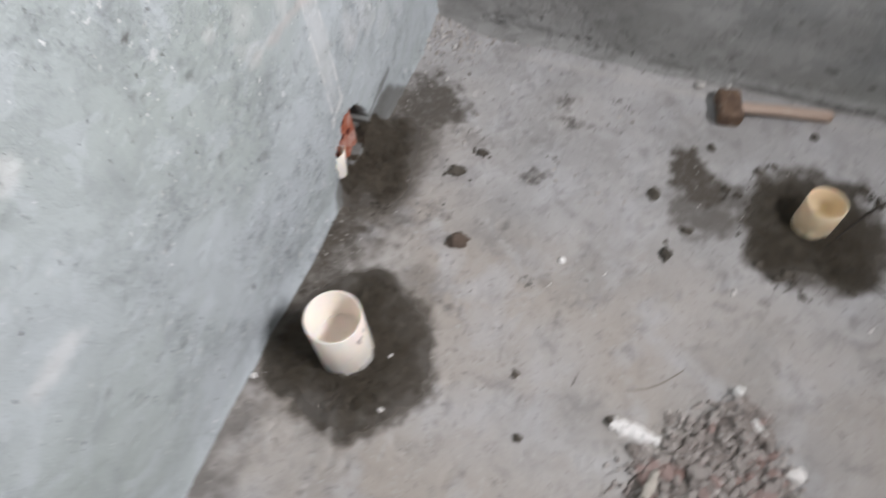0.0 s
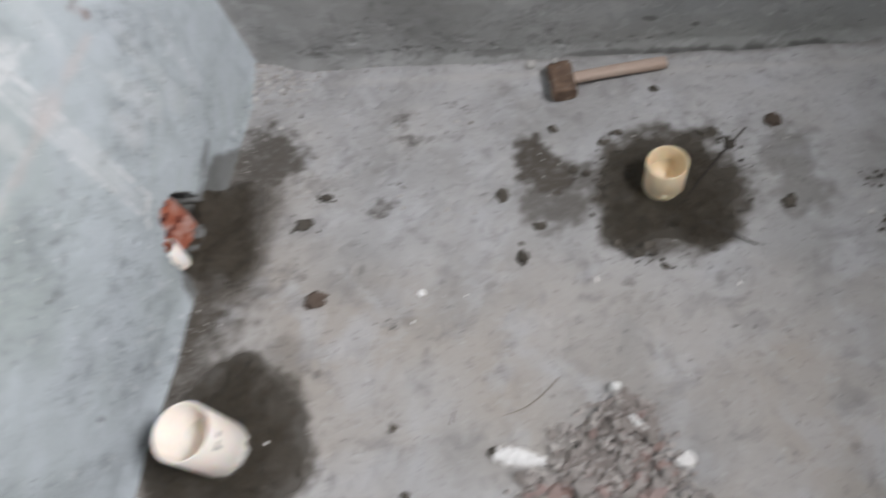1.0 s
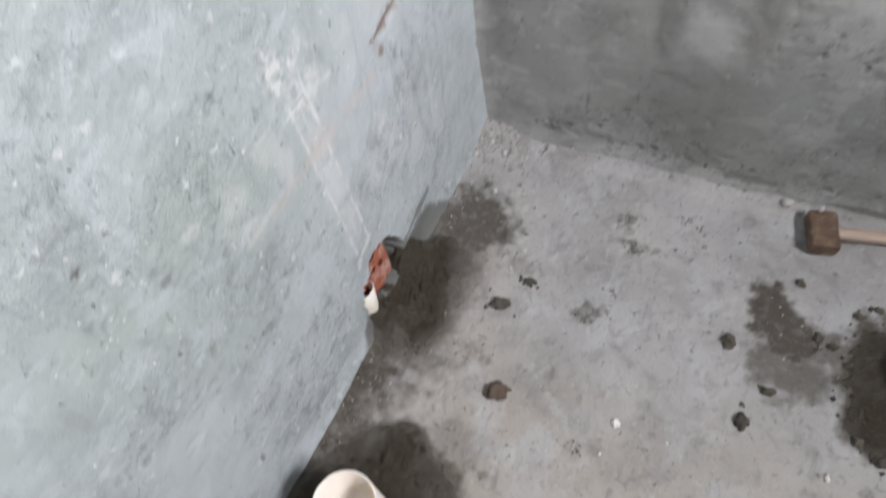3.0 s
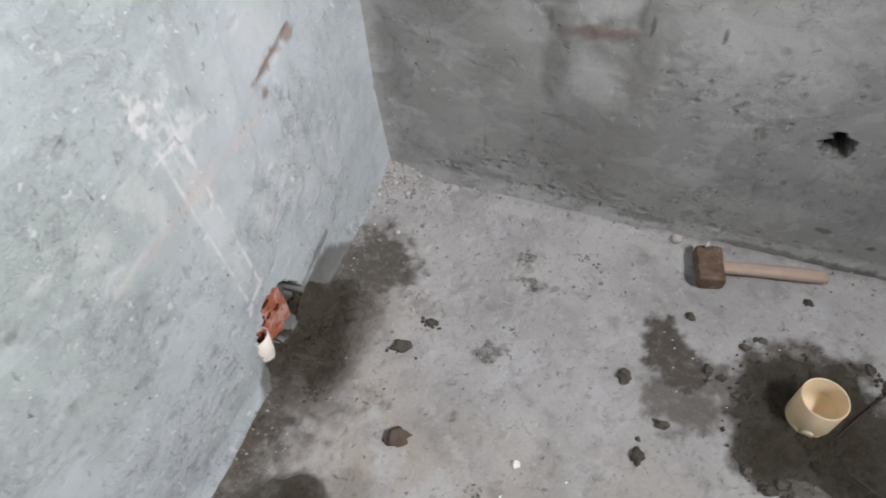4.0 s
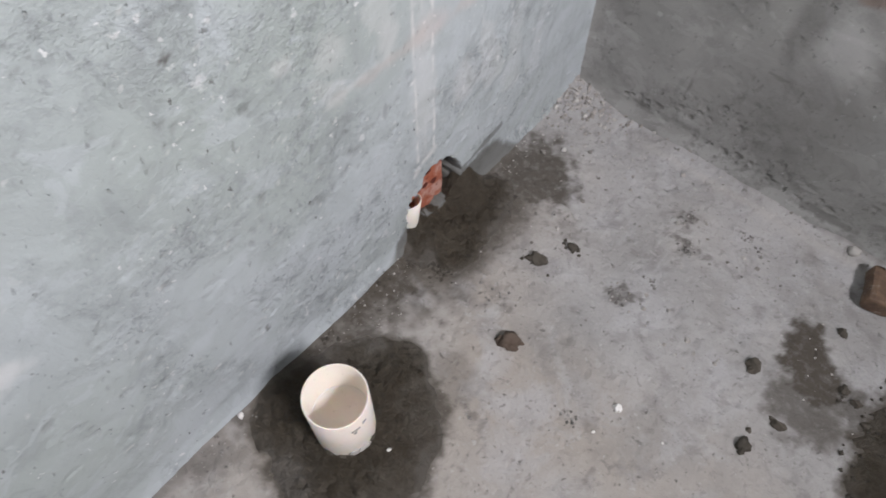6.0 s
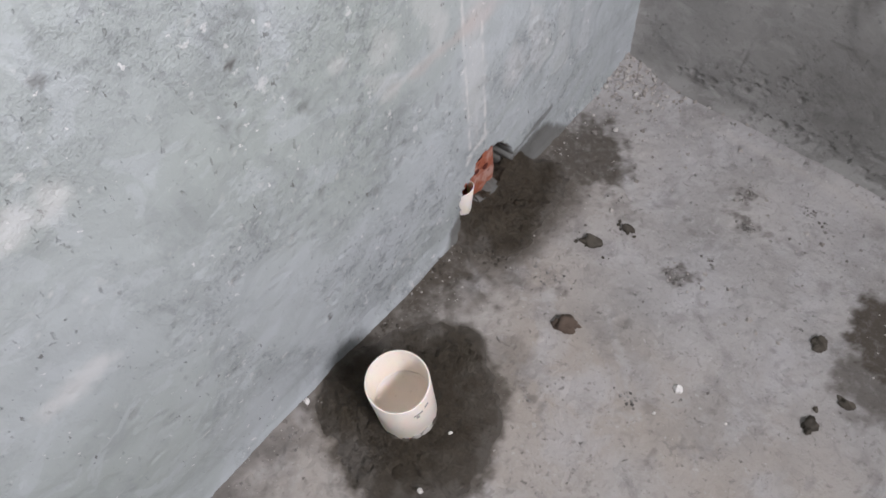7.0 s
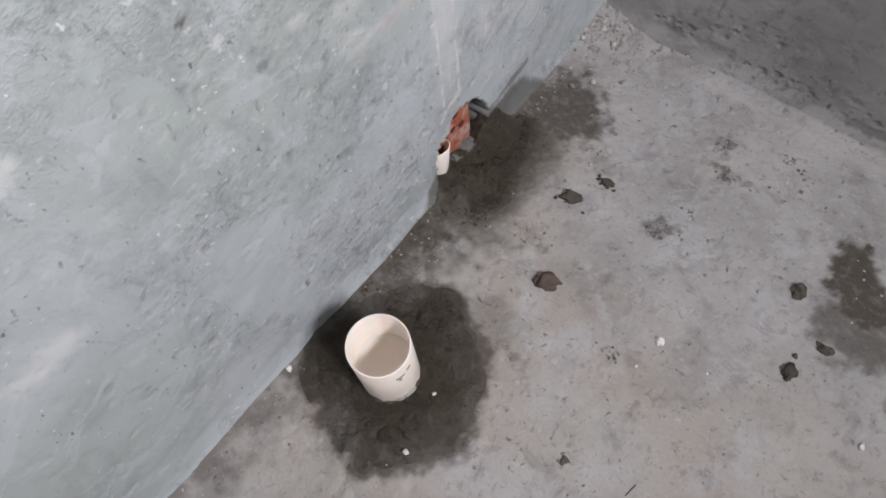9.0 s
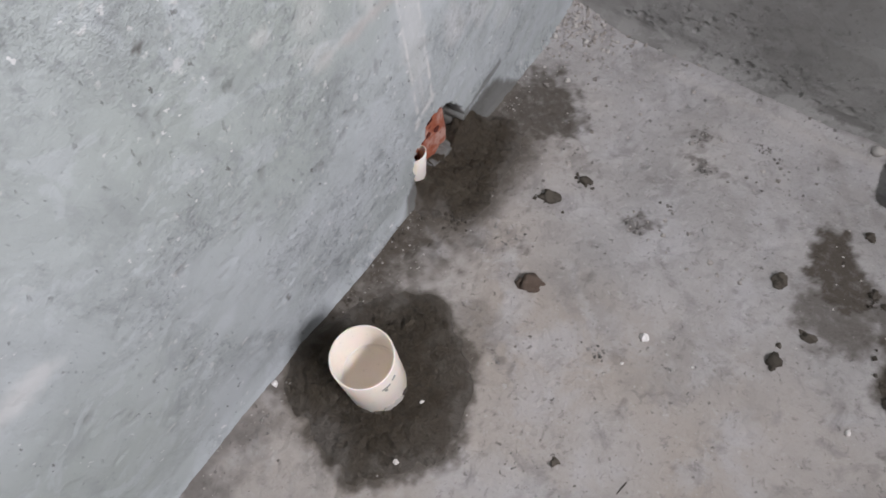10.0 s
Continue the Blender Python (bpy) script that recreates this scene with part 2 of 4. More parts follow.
PVC_PALE = pvc_material("pale_pvc", (0.80, 0.73, 0.61), (0.70, 0.63, 0.52))
CLOD = lump_material("damp_mortar_clod", (0.092, 0.081, 0.066), (0.135, 0.118, 0.098), (0.052, 0.046, 0.039))
RED_CLOD = lump_material("brown_mortar_clod", (0.135, 0.10, 0.078), (0.17, 0.13, 0.10), (0.08, 0.062, 0.05))
STONE = lump_material("broken_mortar_rubble", (0.43, 0.385, 0.355), (0.55, 0.505, 0.475), (0.29, 0.25, 0.225))
PINK = lump_material("pink_brick_rubble", (0.42, 0.305, 0.275), (0.52, 0.41, 0.38), (0.27, 0.17, 0.145))
GRIT = lump_material("fine_grit", (0.36, 0.335, 0.31), (0.54, 0.52, 0.50), (0.09, 0.085, 0.08), by_object=False)
SCREED_CHIP = lump_material("screed_chips", (0.20, 0.19, 0.18), (0.40, 0.385, 0.37), (0.09, 0.085, 0.08), by_object=False)
CHIPS = lump_material("mortar_chips", (0.44, 0.40, 0.375), (0.56, 0.52, 0.49), (0.26, 0.22, 0.20), by_object=False)
CHALK = lump_material("white_plaster_scrap", (0.80, 0.78, 0.76), (0.84, 0.83, 0.81), (0.66, 0.63, 0.60))
SHARD = lump_material("beige_plaster_shard", (0.55, 0.51, 0.45), (0.6, 0.56, 0.5), (0.45, 0.41, 0.36))
DULL_BRICK = lump_material("dull_red_brick", (0.30, 0.155, 0.115), (0.42, 0.27, 0.22), (0.15, 0.07, 0.05))
CORE_SHADE = lump_material("brick_core_shade", (0.10, 0.022, 0.014), (0.13, 0.03, 0.02), (0.05, 0.012, 0.009))
PALE = lump_material("pale_pebble", (0.50, 0.485, 0.46), (0.58, 0.57, 0.55), (0.38, 0.36, 0.34))
TWIG = lump_material("dark_twig", (0.06, 0.052, 0.045), (0.09, 0.08, 0.07), (0.035, 0.03, 0.027))
STRAW = lump_material("dry_straw", (0.22, 0.20, 0.165), (0.27, 0.25, 0.2), (0.15, 0.13, 0.11))
INK = lump_material("grey_print", (0.33, 0.31, 0.30), (0.38, 0.36, 0.35), (0.26, 0.25, 0.24))
BRICK, WOOD, STEEL = brick_material(), wood_material(), steel_material()


# ---- mesh helpers ----
def mesh_of(name, verts, faces, material, flat=False):
    me = bpy.data.meshes.new(name)
    me.from_pydata(verts, [], faces)
    me.materials.append(material)
    me.polygons.foreach_set("use_smooth", [not flat] * len(me.polygons))
    me.update()
    return me


def part(name, data, material=None, parent=None, label=""):
    """A mesh (or bmesh) as one object, under a thing or a part."""
    if isinstance(data, bmesh.types.BMesh):
        me = bpy.data.meshes.new(name)
        bmesh.ops.recalc_face_normals(data, faces=data.faces)
        data.to_mesh(me)
        data.free()
        me.materials.append(material)
        data = me
    ob = new(name, data)
    ob.parent = parent
    if label:
        ob["label"] = label
    return ob


def grid_faces(nu, nv):
    i = np.arange(nu * nv).reshape(nu, nv)
    return np.stack([i[:-1, :-1], i[1:, :-1], i[1:, 1:], i[:-1, 1:]], -1).reshape(-1, 4)


def sheet(name, us, vs, place, material, layers, back=None):
    """A relief over a grid; place(U, V) gives its points, layers its stains by name, back the plane behind it that makes it a slab."""
    U, V = np.meshgrid(us, vs, indexing="ij")
    P = np.stack(place(U, V), -1).reshape(-1, 3)
    faces = grid_faces(len(us), len(vs)).tolist()
    count = len(P)
    if back:
        i = np.arange(count).reshape(len(us), len(vs))
        rim = np.concatenate([i[:-1, 0], i[-1, :-1], i[:0:-1, -1], i[0, :0:-1]])
        Q = P[rim].copy()
        Q[:, back[0]] = back[1]
        P = np.concatenate([P, Q])
        n = len(rim)
        faces += [[int(rim[k]), int(count + k), int(count + (k + 1) % n), int(rim[(k + 1) % n])] for k in range(n)]
        faces.append([int(count + k) for k in range(n)])
    me = mesh_of(name, P.tolist(), faces, material)
    for key, fn in layers.items():
        values = np.zeros(len(P), np.float32)
        values[:count] = np.clip(fn(U, V), 0, 1).ravel()
        me.attributes.new(key, "FLOAT", "POINT").data.foreach_set("value", values)
    return new(name, me)


def lump(seed, sx, sy, sz, jag=0.25, detail=1, flat=True):
    """A rough stone or clod, its underside flattened at z = 0."""
    bm = bmesh.new()
    bmesh.ops.create_icosphere(bm, subdivisions=detail, radius=1.0)
    for v in bm.verts:
        d = v.co.normalized()
        k = 1 + jag * noise.noise(d * 1.3 + Vector((seed * 7.1, seed * 3.3, 0))) * 1.6 + jag * 0.6 * noise.noise(d * 3.1 + Vector((0, seed * 5.7, 2)))
        v.co = Vector((d.x * sx * k, d.y * sy * k, max(d.z * k, -0.45) * sz + 0.45 * sz))
    for f in bm.faces:
        f.smooth = not flat
    return bm


def block(sx, sy, sz, bevel=0.0, segments=2):
    bm = bmesh.new()
    bmesh.ops.create_cube(bm, size=1.0, matrix=Matrix.Diagonal((sx, sy, sz, 1)))
    if bevel:
        bmesh.ops.bevel(bm, geom=bm.edges[:], offset=bevel, segments=segments, affect="EDGES")
    return bm


def speckle(u, v, count, box, sizes, seed):
    """Small ragged chips strewn over a surface: 0 to 1."""
    rand, out = random.Random(seed), np.zeros_like(u)
    n = 0.55 * fbm(u, v, 110, 3, seed)
    for _ in range(count):
        cu, cv, size = rand.uniform(box[0], box[1]), rand.uniform(box[2], box[3]), rand.uniform(*sizes) * rand.choice((0.6, 0.8, 1.0, 1.6))
        b = blob(u, v, cu, cv, size * rand.uniform(0.8, 1.8), size, rand.uniform(0, 180)) + n
        out = np.maximum(out, rand.uniform(0.35, 1.0) * smooth(0.0, 0.35, b))
    return out


# ---- the floor ----
def bed_form(x, y, ellipses, seed, ragged):
    """Above 0 inside a bed of mortar, below 0 outside, with its ragged outline."""
    b = np.max([blob(x, y, *e) for e in ellipses], axis=0)
    return b + ragged * (0.15 * fbm(x, y, 14, 4, seed) + 0.10 * fbm(x, y, 50, 4, seed + 5))


# The mortar beds, as ellipses: middle, radii and turn.
BED_WHITE = [(0.175, -0.915, 0.145, 0.160, 20), (0.165, -0.80, 0.055, 0.06, 0), (0.08, -0.95, 0.07, 0.10, 0)]
BED_CREAM = [(0.98, -0.352, 0.122, 0.132, 0), (1.03, -0.42, 0.07, 0.07, 0), (0.90, -0.43, 0.05, 0.06, 0)]
BED_TALL = [(1.65, -0.165, 0.185, 0.160, -8)]
HEAP = [(0.030, -0.470, 0.088, 0.150, -3), (0.080, -0.53, 0.050, 0.065, 0)]


def floor_height(x, y):
    x, y = np.asarray(x, float), np.asarray(y, float)
    h = 0.0035 * fbm(x, y, 3.5, 3, 3) + 0.0016 * fbm(x, y, 22, 4, 8) + 0.0006 * fbm(x, y, 110, 2, 14)
    if h.size > 100:
        h = h - 0.003 * speckle(x, y, 60, (0.08, 0.75, -0.6, -0.02), (0.004, 0.009), 700) - 0.003 * speckle(x, y, 50, (0.02, 1.7, -1.2, -0.02), (0.003, 0.007), 701)
    h = h - 0.0025 * smooth(0.35, 0.6, fbm(x, y, 45, 2, 21)) - 0.003 * smooth(0.45, 0.7, fbm(x, y, 16, 3, 33))
    # A rough fillet along both walls, heaped in the corner.
    wobble = 1 + 0.6 * fbm(x, y, 12, 3, 41)
    h = h + 0.010 * wobble * np.exp(-((np.maximum(x, 0) / 0.018) ** 1.3)) + 0.016 * wobble * np.exp(-((np.maximum(-y, 0) / 0.028) ** 1.5))
    h = h + 0.024 * wobble * np.exp(-((np.hypot(x, y) / 0.085) ** 2))
    h = h + 0.005 * np.exp(-(((y + 0.045) / 0.012) ** 2)) * smooth(0.3, 0.5, x) * (0.6 + 0.5 * fbm(x, y, 9, 3, 55))
    return h


def floor_damp_tone(x, y):
    n = 0.34 * fbm(x, y, 18, 4, 61) + 0.42 * fbm(x, y, 55, 4, 67)
    rim = lambda b, soft: smooth(-soft, soft, b + n)
    out = 0.0 * x
    for ellipses, seed, ragged, k, soft in ((BED_WHITE, 301, 0.9, 0.92, 0.22), (BED_CREAM, 331, 2.0, 0.98, 0.40), (BED_TALL, 361, 0.6, 0.94, 0.25), (HEAP, 391, 0.6, 0.92, 0.85)):
        b = bed_form(x, y, ellipses, seed, ragged)
        out = np.maximum(out, k * smooth(-soft, -0.02, b + 0.28 * n))
    for cx, cy, rx, ry, turn, k, soft in ((0.075, -0.28, 0.088, 0.09, 0, 0.94, 0.4), (0.0, -0.68, 0.105, 0.18, -6, 1.0, 0.85), (0.707, -0.278, 0.038, 0.042, 0, 1.1, 0.3), (0.737, -0.320, 0.036, 0.044, 30, 1.1, 0.35),
                                          (0.745, -0.385, 0.058, 0.060, 0, 0.78, 0.45), (0.81, -0.325, 0.05, 0.03, 0, 0.75, 0.4), (1.20, -0.27, 0.055, 0.06, 0, 0.50, 0.4),
                                          (1.21, -0.37, 0.055, 0.045, 0, 0.45, 0.4), (0.24, -0.745, 0.045, 0.04, 0, 0.4, 0.4), (0.03, -0.88, 0.06, 0.13, 0, 0.82, 0.6)):
        out = np.maximum(out, k * rim(blob(x, y, cx, cy, rx, ry, turn) + (0.24 if k > 1 else 0.12) + 0.6 * n, soft))
    # Darker and browner towards the east end of the floor.
    out = np.maximum(out, 0.55 * smooth(1.66, 2.0, x + 0.12 * n))
    # Seepage along the foot of the wall.
    out = np.maximum(out, 0.75 * smooth(0.05, 0.0, x + 0.05 * n) * smooth(-1.05, -0.92, y) * smooth(-0.2, -0.3, y))
    return out


def floor_dirt_shade(x, y):
    n = fbm(x, y, 30, 4, 71)
    out = 0.5 * smooth(0.52, 0.70, fbm(x, y, 42, 3, 73)) * smooth(0.0, 0.3, fbm(x, y, 5, 2, 77))
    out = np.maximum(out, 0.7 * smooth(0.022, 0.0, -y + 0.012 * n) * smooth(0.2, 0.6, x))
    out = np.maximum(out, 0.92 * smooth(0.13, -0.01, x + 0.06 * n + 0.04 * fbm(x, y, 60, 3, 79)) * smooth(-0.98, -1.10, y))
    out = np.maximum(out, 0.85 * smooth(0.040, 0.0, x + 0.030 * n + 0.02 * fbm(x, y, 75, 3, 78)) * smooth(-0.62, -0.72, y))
    # Shade inside the screed's dents, put in as dark spots.
    out = np.maximum(out, 0.35 * speckle(x, y, 60, (0.08, 0.75, -0.6, -0.02), (0.004, 0.009), 700))
    out = np.maximum(out, 0.35 * speckle(x, y, 50, (0.02, 1.7, -1.2, -0.02), (0.003, 0.007), 701))
    n = 0.5 * n + 1.1 * fbm(x, y, 85, 3, 72)
    bits = 0.6 + 0.7 * smooth(-0.1, 0.25, fbm(x, y, 95, 2, 74))
    for cx, cy, rx, ry, k in ((0.384, -0.406, 0.022, 0.018, 0.8), (0.41, -0.385, 0.012, 0.008, 0.7), (0.235, -0.345, 0.03, 0.018, 0.35),
                              (0.394, -0.158, 0.016, 0.014, 0.9), (0.408, -0.185, 0.010, 0.016, 0.7), (0.430, -0.218, 0.04, 0.010, 0.7), (0.472, -0.65, 0.014, 0.012, 0.5),
                              (0.315, -0.771, 0.014, 0.01, 0.5), (0.684, -0.227, 0.014, 0.013, 0.55), (0.20, -0.56, 0.02, 0.012, 0.5),
                              (0.235, -0.572, 0.016, 0.01, 0.5), (0.28, -0.34, 0.012, 0.012, 0.3), (0.36, -0.30, 0.016, 0.012, 0.3),
                              (1.355, -0.331, 0.03, 0.022, 0.5), (1.415, -0.345, 0.02, 0.012, 0.55), (1.597, -0.386, 0.03, 0.014, 0.4),
                              (0.898, -0.562, 0.012, 0.01, 0.6), (0.89, -0.59, 0.014, 0.01, 0.4), (1.607, -0.534, 0.014, 0.02, 0.4)):
        out = np.maximum(out, k * smooth(-0.1, 0.4, blob(x, y, cx, cy, 1.25 * rx, 1.25 * ry) + 0.75 * n) * bits)
    return out


def floor_warm(x, y):
    """A warmer beige tone over the south of the floor and along its west side."""
    n = fbm(x, y, 3.0, 4, 87)
    return np.maximum(smooth(-0.40, -0.75, y + 0.22 * n), 0.9 * smooth(0.42, 0.12, x + 0.15 * n) * smooth(-0.15, -0.4, y))


def floor_dust(x, y):
    n = fbm(x, y, 16, 4, 81)
    out = 0.7 * smooth(-0.4, 0.8, blob(x, y, 0.42, -0.20, 0.07, 0.07) + 0.5 * n)
    out = np.maximum(out, 0.6 * smooth(-0.5, 0.9, blob(x, y, 0.16, -0.19, 0.06, 0.05) + 0.5 * n))
    out = np.maximum(out, 0.6 * np.exp(-(((y + 0.045) / 0.010) ** 2)) * smooth(0.1, 0.4, x + 0.2 * n))
    out = np.maximum(out, 0.45 * smooth(0.1, 0.7, n) * smooth(0.35, 0.8, x) * smooth(-0.75, -0.55, y))
    out = np.maximum(out, 0.35 * smooth(-0.6, 0.6, blob(x, y, 0.06, -1.16, 0.10, 0.12) + 0.5 * n))
    return out * (1 - smooth(0.2, 0.6, floor_damp_tone(x, y)))


FLOOR_X = spread((-0.02, 1.9, 0.0042), (1.9, ROOM_X, 0.05))
FLOOR_Y = spread((ROOM_Y, -1.4, 0.06), (-1.4, 0.02, 0.0042))
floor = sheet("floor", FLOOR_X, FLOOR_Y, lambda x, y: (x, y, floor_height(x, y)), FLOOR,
              {"warm": floor_warm, "damp": floor_damp_tone, "dirt_shade": floor_dirt_shade, "dust": floor_dust}, back=(2, -0.12))
tagged(floor, "rough grey cement screed floor, dusty and stained with damp", "floor", kind="structure")


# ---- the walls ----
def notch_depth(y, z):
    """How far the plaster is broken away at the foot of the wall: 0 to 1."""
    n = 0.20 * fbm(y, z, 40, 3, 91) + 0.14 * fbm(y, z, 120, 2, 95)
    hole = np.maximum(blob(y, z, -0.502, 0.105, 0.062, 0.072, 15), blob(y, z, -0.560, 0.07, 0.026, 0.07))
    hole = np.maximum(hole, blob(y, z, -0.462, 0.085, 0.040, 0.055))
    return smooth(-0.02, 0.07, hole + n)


# Fields of small open pits in the plaster: middle and number.
PIT_FIELDS = ((-0.64, 0.667, 16), (-0.72, 0.36, 22), (-0.615, 0.39, 14), (-0.80, 0.56, 16), (-0.86, 0.40, 18), (-0.93, 0.62, 14), (-1.05, 0.40, 20), (-0.70, 0.20, 18), (-1.14, 0.30, 16))


def west_place(y, z):
    x = 0.004 * fbm(y, z, 4.0, 3, 101) + 0.0014 * fbm(y * 1.6 + z, z - 0.5 * y, 13, 4, 107) + 0.0005 * fbm(y, z, 75, 3, 111)
    x = x - 0.0018 * smooth(0.4, 0.62, fbm(y, z, 38, 3, 117))
    # Overlapping trowel strokes that fan out above the broken foot, each with one raised edge.
    for y0, z0, y1, z1, w, k in ((-0.345, 0.500, -0.345, 0.290, 0.034, 0.0040), (-0.300, 0.470, -0.300, 0.235, 0.036, 0.0032), (-0.385, 0.370, -0.440, 0.300, 0.022, 0.0026),
                                 (-0.245, 0.430, -0.260, 0.170, 0.030, 0.0026), (-0.405, 0.620, -0.420, 0.430, 0.030, 0.0024), (-0.17, 0.52, -0.20, 0.22, 0.032, 0.0026)):
        d = to_line(y, z, y0, z0, y1, z1) + 0.010 * fbm(y, z, 22, 3, int(1000 * w))
        side = (y - y0) * (z1 - z0) - (z - z0) * (y1 - y0)
        x = x + k * smooth(w, 0.6 * w, d) * np.where(side < 0, 0.25 + 0.75 * d / w, 0.25)
    for cy, cz, n in PIT_FIELDS:
        x = x - 0.0022 * speckle(y, z, n, (cy - 0.06, cy + 0.06, cz - 0.045, cz + 0.045), (0.0025, 0.0055), int(900 * abs(cy + cz)) + 31)
    x = x - 0.004 * smooth(0.012, 0.003, to_line(y, z, -0.228, 0.552, -0.335, 0.525))
    x = x + 0.007 * smooth(0.055, 0.0, z) + 0.005 * smooth(0.02, 0.0, z)
    x = x + 0.016 * np.exp(np.minimum(y, 0) / 0.02) - 0.045 * notch_depth(y, z)
    return x, y, z


def west_dust(y, z):
    n = fbm(y, z, 60, 3, 121)
    out = 0.0
    for y0, z0, y1, z1, w, k in ((-0.556, 0.68, -0.549, 0.225, 0.0032, 0.95), (-0.514, 0.60, -0.508, 0.215, 0.0032, 0.95),
                                 (-0.535, 0.56, -0.53, 0.24, 0.003, 0.45), (-0.49, 0.575, -0.46, 0.565, 0.006, 0.8),
                                 (-0.505, 0.225, -0.535, 0.212, 0.008, 0.95), (-0.55, 0.205, -0.556, 0.198, 0.007, 0.9), (-0.72, 0.487, -0.60, 0.497, 0.006, 0.35),
                                 (-0.572, 0.577, -0.484, 0.570, 0.0022, 1.0), (-0.560, 0.590, -0.500, 0.581, 0.0014, 0.8), (-0.506, 0.647, -0.520, 0.555, 0.0018, 0.9), (-0.535, 0.640, -0.505, 0.560, 0.0014, 0.7)):
        out = np.maximum(out, k * smooth(1.6 * w, 0.2 * w, to_line(y, z, y0, z0, y1, z1) + 0.003 * n) * smooth(-0.75, 0.35, fbm(y, z, 45, 3, 123)))
    powder = smooth(-0.1, 0.9, blob(y, z, -0.52, 0.60, 0.07, 0.10, -25) + 0.5 * n) * smooth(-0.1, 0.45, fbm(y, z, 90, 3, 127))
    out = np.maximum(out, 0.6 * powder)
    out = np.maximum(out, 0.65 * smooth(-0.2, 0.6, blob(y, z, -0.505, 0.575, 0.035, 0.026, 30) + 0.7 * n) * smooth(-0.1, 0.3, fbm(y, z, 100, 3, 128)))
    out = np.maximum(out, 0.9 * smooth(-0.1, 0.6, blob(y, z, -0.55, 0.64, 0.04, 0.04) + 0.8 * n) * smooth(-0.05, 0.3, fbm(y, z, 100, 3, 129)))
    # Paler plaster pulled out by single trowel strokes, each a long wedge.
    for y0, z0, y1, z1, w, k in ((-0.352, 0.300, -0.395, 0.440, 0.030, 0.42), (-0.420, 0.300, -0.365, 0.330, 0.018, 0.40), (-0.29, 0.24, -0.30, 0.46, 0.026, 0.26), (-0.615, 0.575, -0.655, 0.600, 0.024, 0.45),
                                 (-0.705, 0.500, -0.735, 0.540, 0.016, 0.40), (-0.40, 0.60, -0.43, 0.47, 0.022, 0.25), (-0.22, 0.22, -0.20, 0.40, 0.022, 0.22)):
        along = np.clip(((y - y0) * (y1 - y0) + (z - z0) * (z1 - z0)) / ((y1 - y0) ** 2 + (z1 - z0) ** 2), 0, 1)
        d = to_line(y, z, y0, z0, y1, z1) + 0.016 * fbm(y, z, 35, 4, 133)
        out = np.maximum(out, 0.6 * k * smooth(0.004, 0.0, d - w * (1 - along) ** 0.7))
    for cy, cz, ry, rz, k in ((-1.12, 0.685, 0.03, 0.022, 0.5), (-1.085, 0.68, 0.02, 0.02, 0.5), (-1.20, 0.46, 0.05, 0.02, 0.5),
                              (-0.70, 0.565, 0.03, 0.03, 0.3), (-0.77, 0.59, 0.014, 0.014, 0.4), (-0.60, 0.53, 0.02, 0.05, 0.4),
                              (-0.43, 0.33, 0.03, 0.05, 0.35), (-0.30, 0.60, 0.06, 0.07, 0.3), (-0.53, 0.40, 0.03, 0.17, 0.35)):
        out = np.maximum(out, k * smooth(-0.3, 0.6, blob(y, z, cy, cz, ry, rz) + 0.45 * n))
    return np.maximum(out, 0.55 * smooth(0.62, 0.75, fbm(y, z, 55, 3, 131)))


def west_dirt_shade(y, z):
    out = 0.3 * smooth(0.6, 0.74, fbm(y, z, 60, 3, 141)) * smooth(0.0, 0.3, fbm(y, z, 7, 2, 145))
    # Pits darkened inside for shade, over the same dents as the relief.
    for cy, cz, n in PIT_FIELDS:
        out = np.maximum(out, 0.34 * speckle(y, z, n, (cy - 0.06, cy + 0.06, cz - 0.045, cz + 0.045), (0.0025, 0.0055), int(900 * abs(cy + cz)) + 31))
    for cy, cz, ry, rz, k in ((-0.886, 0.684, 0.009, 0.004, 0.9), (-0.915, 0.144, 0.004, 0.008, 0.9), (-0.616, 0.397, 0.004, 0.014, 0.35),
                              (-1.035, 0.78, 0.008, 0.006, 0.6)):
        out = np.maximum(out, k * smooth(0.0, 0.45, blob(y, z, cy, cz, 1.2 * ry, 1.2 * rz) + 0.9 * fbm(y, z, 90, 3, 149)))
    # Broken plaster inside the notch, painted dark as the shade of a cavity.
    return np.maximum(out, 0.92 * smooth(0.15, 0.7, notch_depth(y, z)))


def west_damp(y, z):
    n = 0.02 * fbm(y, z, 30, 4, 151)
    top = 0.085 * smooth(-0.20, -0.36, y) * smooth(-0.66, -0.56, y) + 0.008 * smooth(-1.02, -0.9, y) * smooth(-0.6, -0.75, y)
    out = 0.8 * smooth(0.012, -0.012, z - top + n) * smooth(-0.80, -0.66, y) * smooth(-0.16, -0.26, y)
    streak = smooth(0.012, 0.003, to_line(y, z, -0.43, 0.085, -0.30, 0.115) + 0.4 * n)
    return np.maximum(out, 0.6 * streak)


def west_sheen(y, z):
    """Pale blue sheen of sky light, painted into the lower wall in long slanting strokes."""
    n = 0.10 * fbm(y, z, 5, 4, 155) + 0.05 * fbm(y + 0.6 * z, 3 * (z - 0.6 * y), 9, 4, 157)
    low = smooth(0.55, 0.12, z - 0.22 * smooth(-0.85, -0.25, y) + 2.0 * n) * smooth(-1.45, -1.0, y + 2 * n)
    return low * (0.55 + 0.45 * smooth(-0.35, 0.3, fbm(y + 0.5 * z, 2.2 * (z - 0.5 * y), 12, 4, 159)))


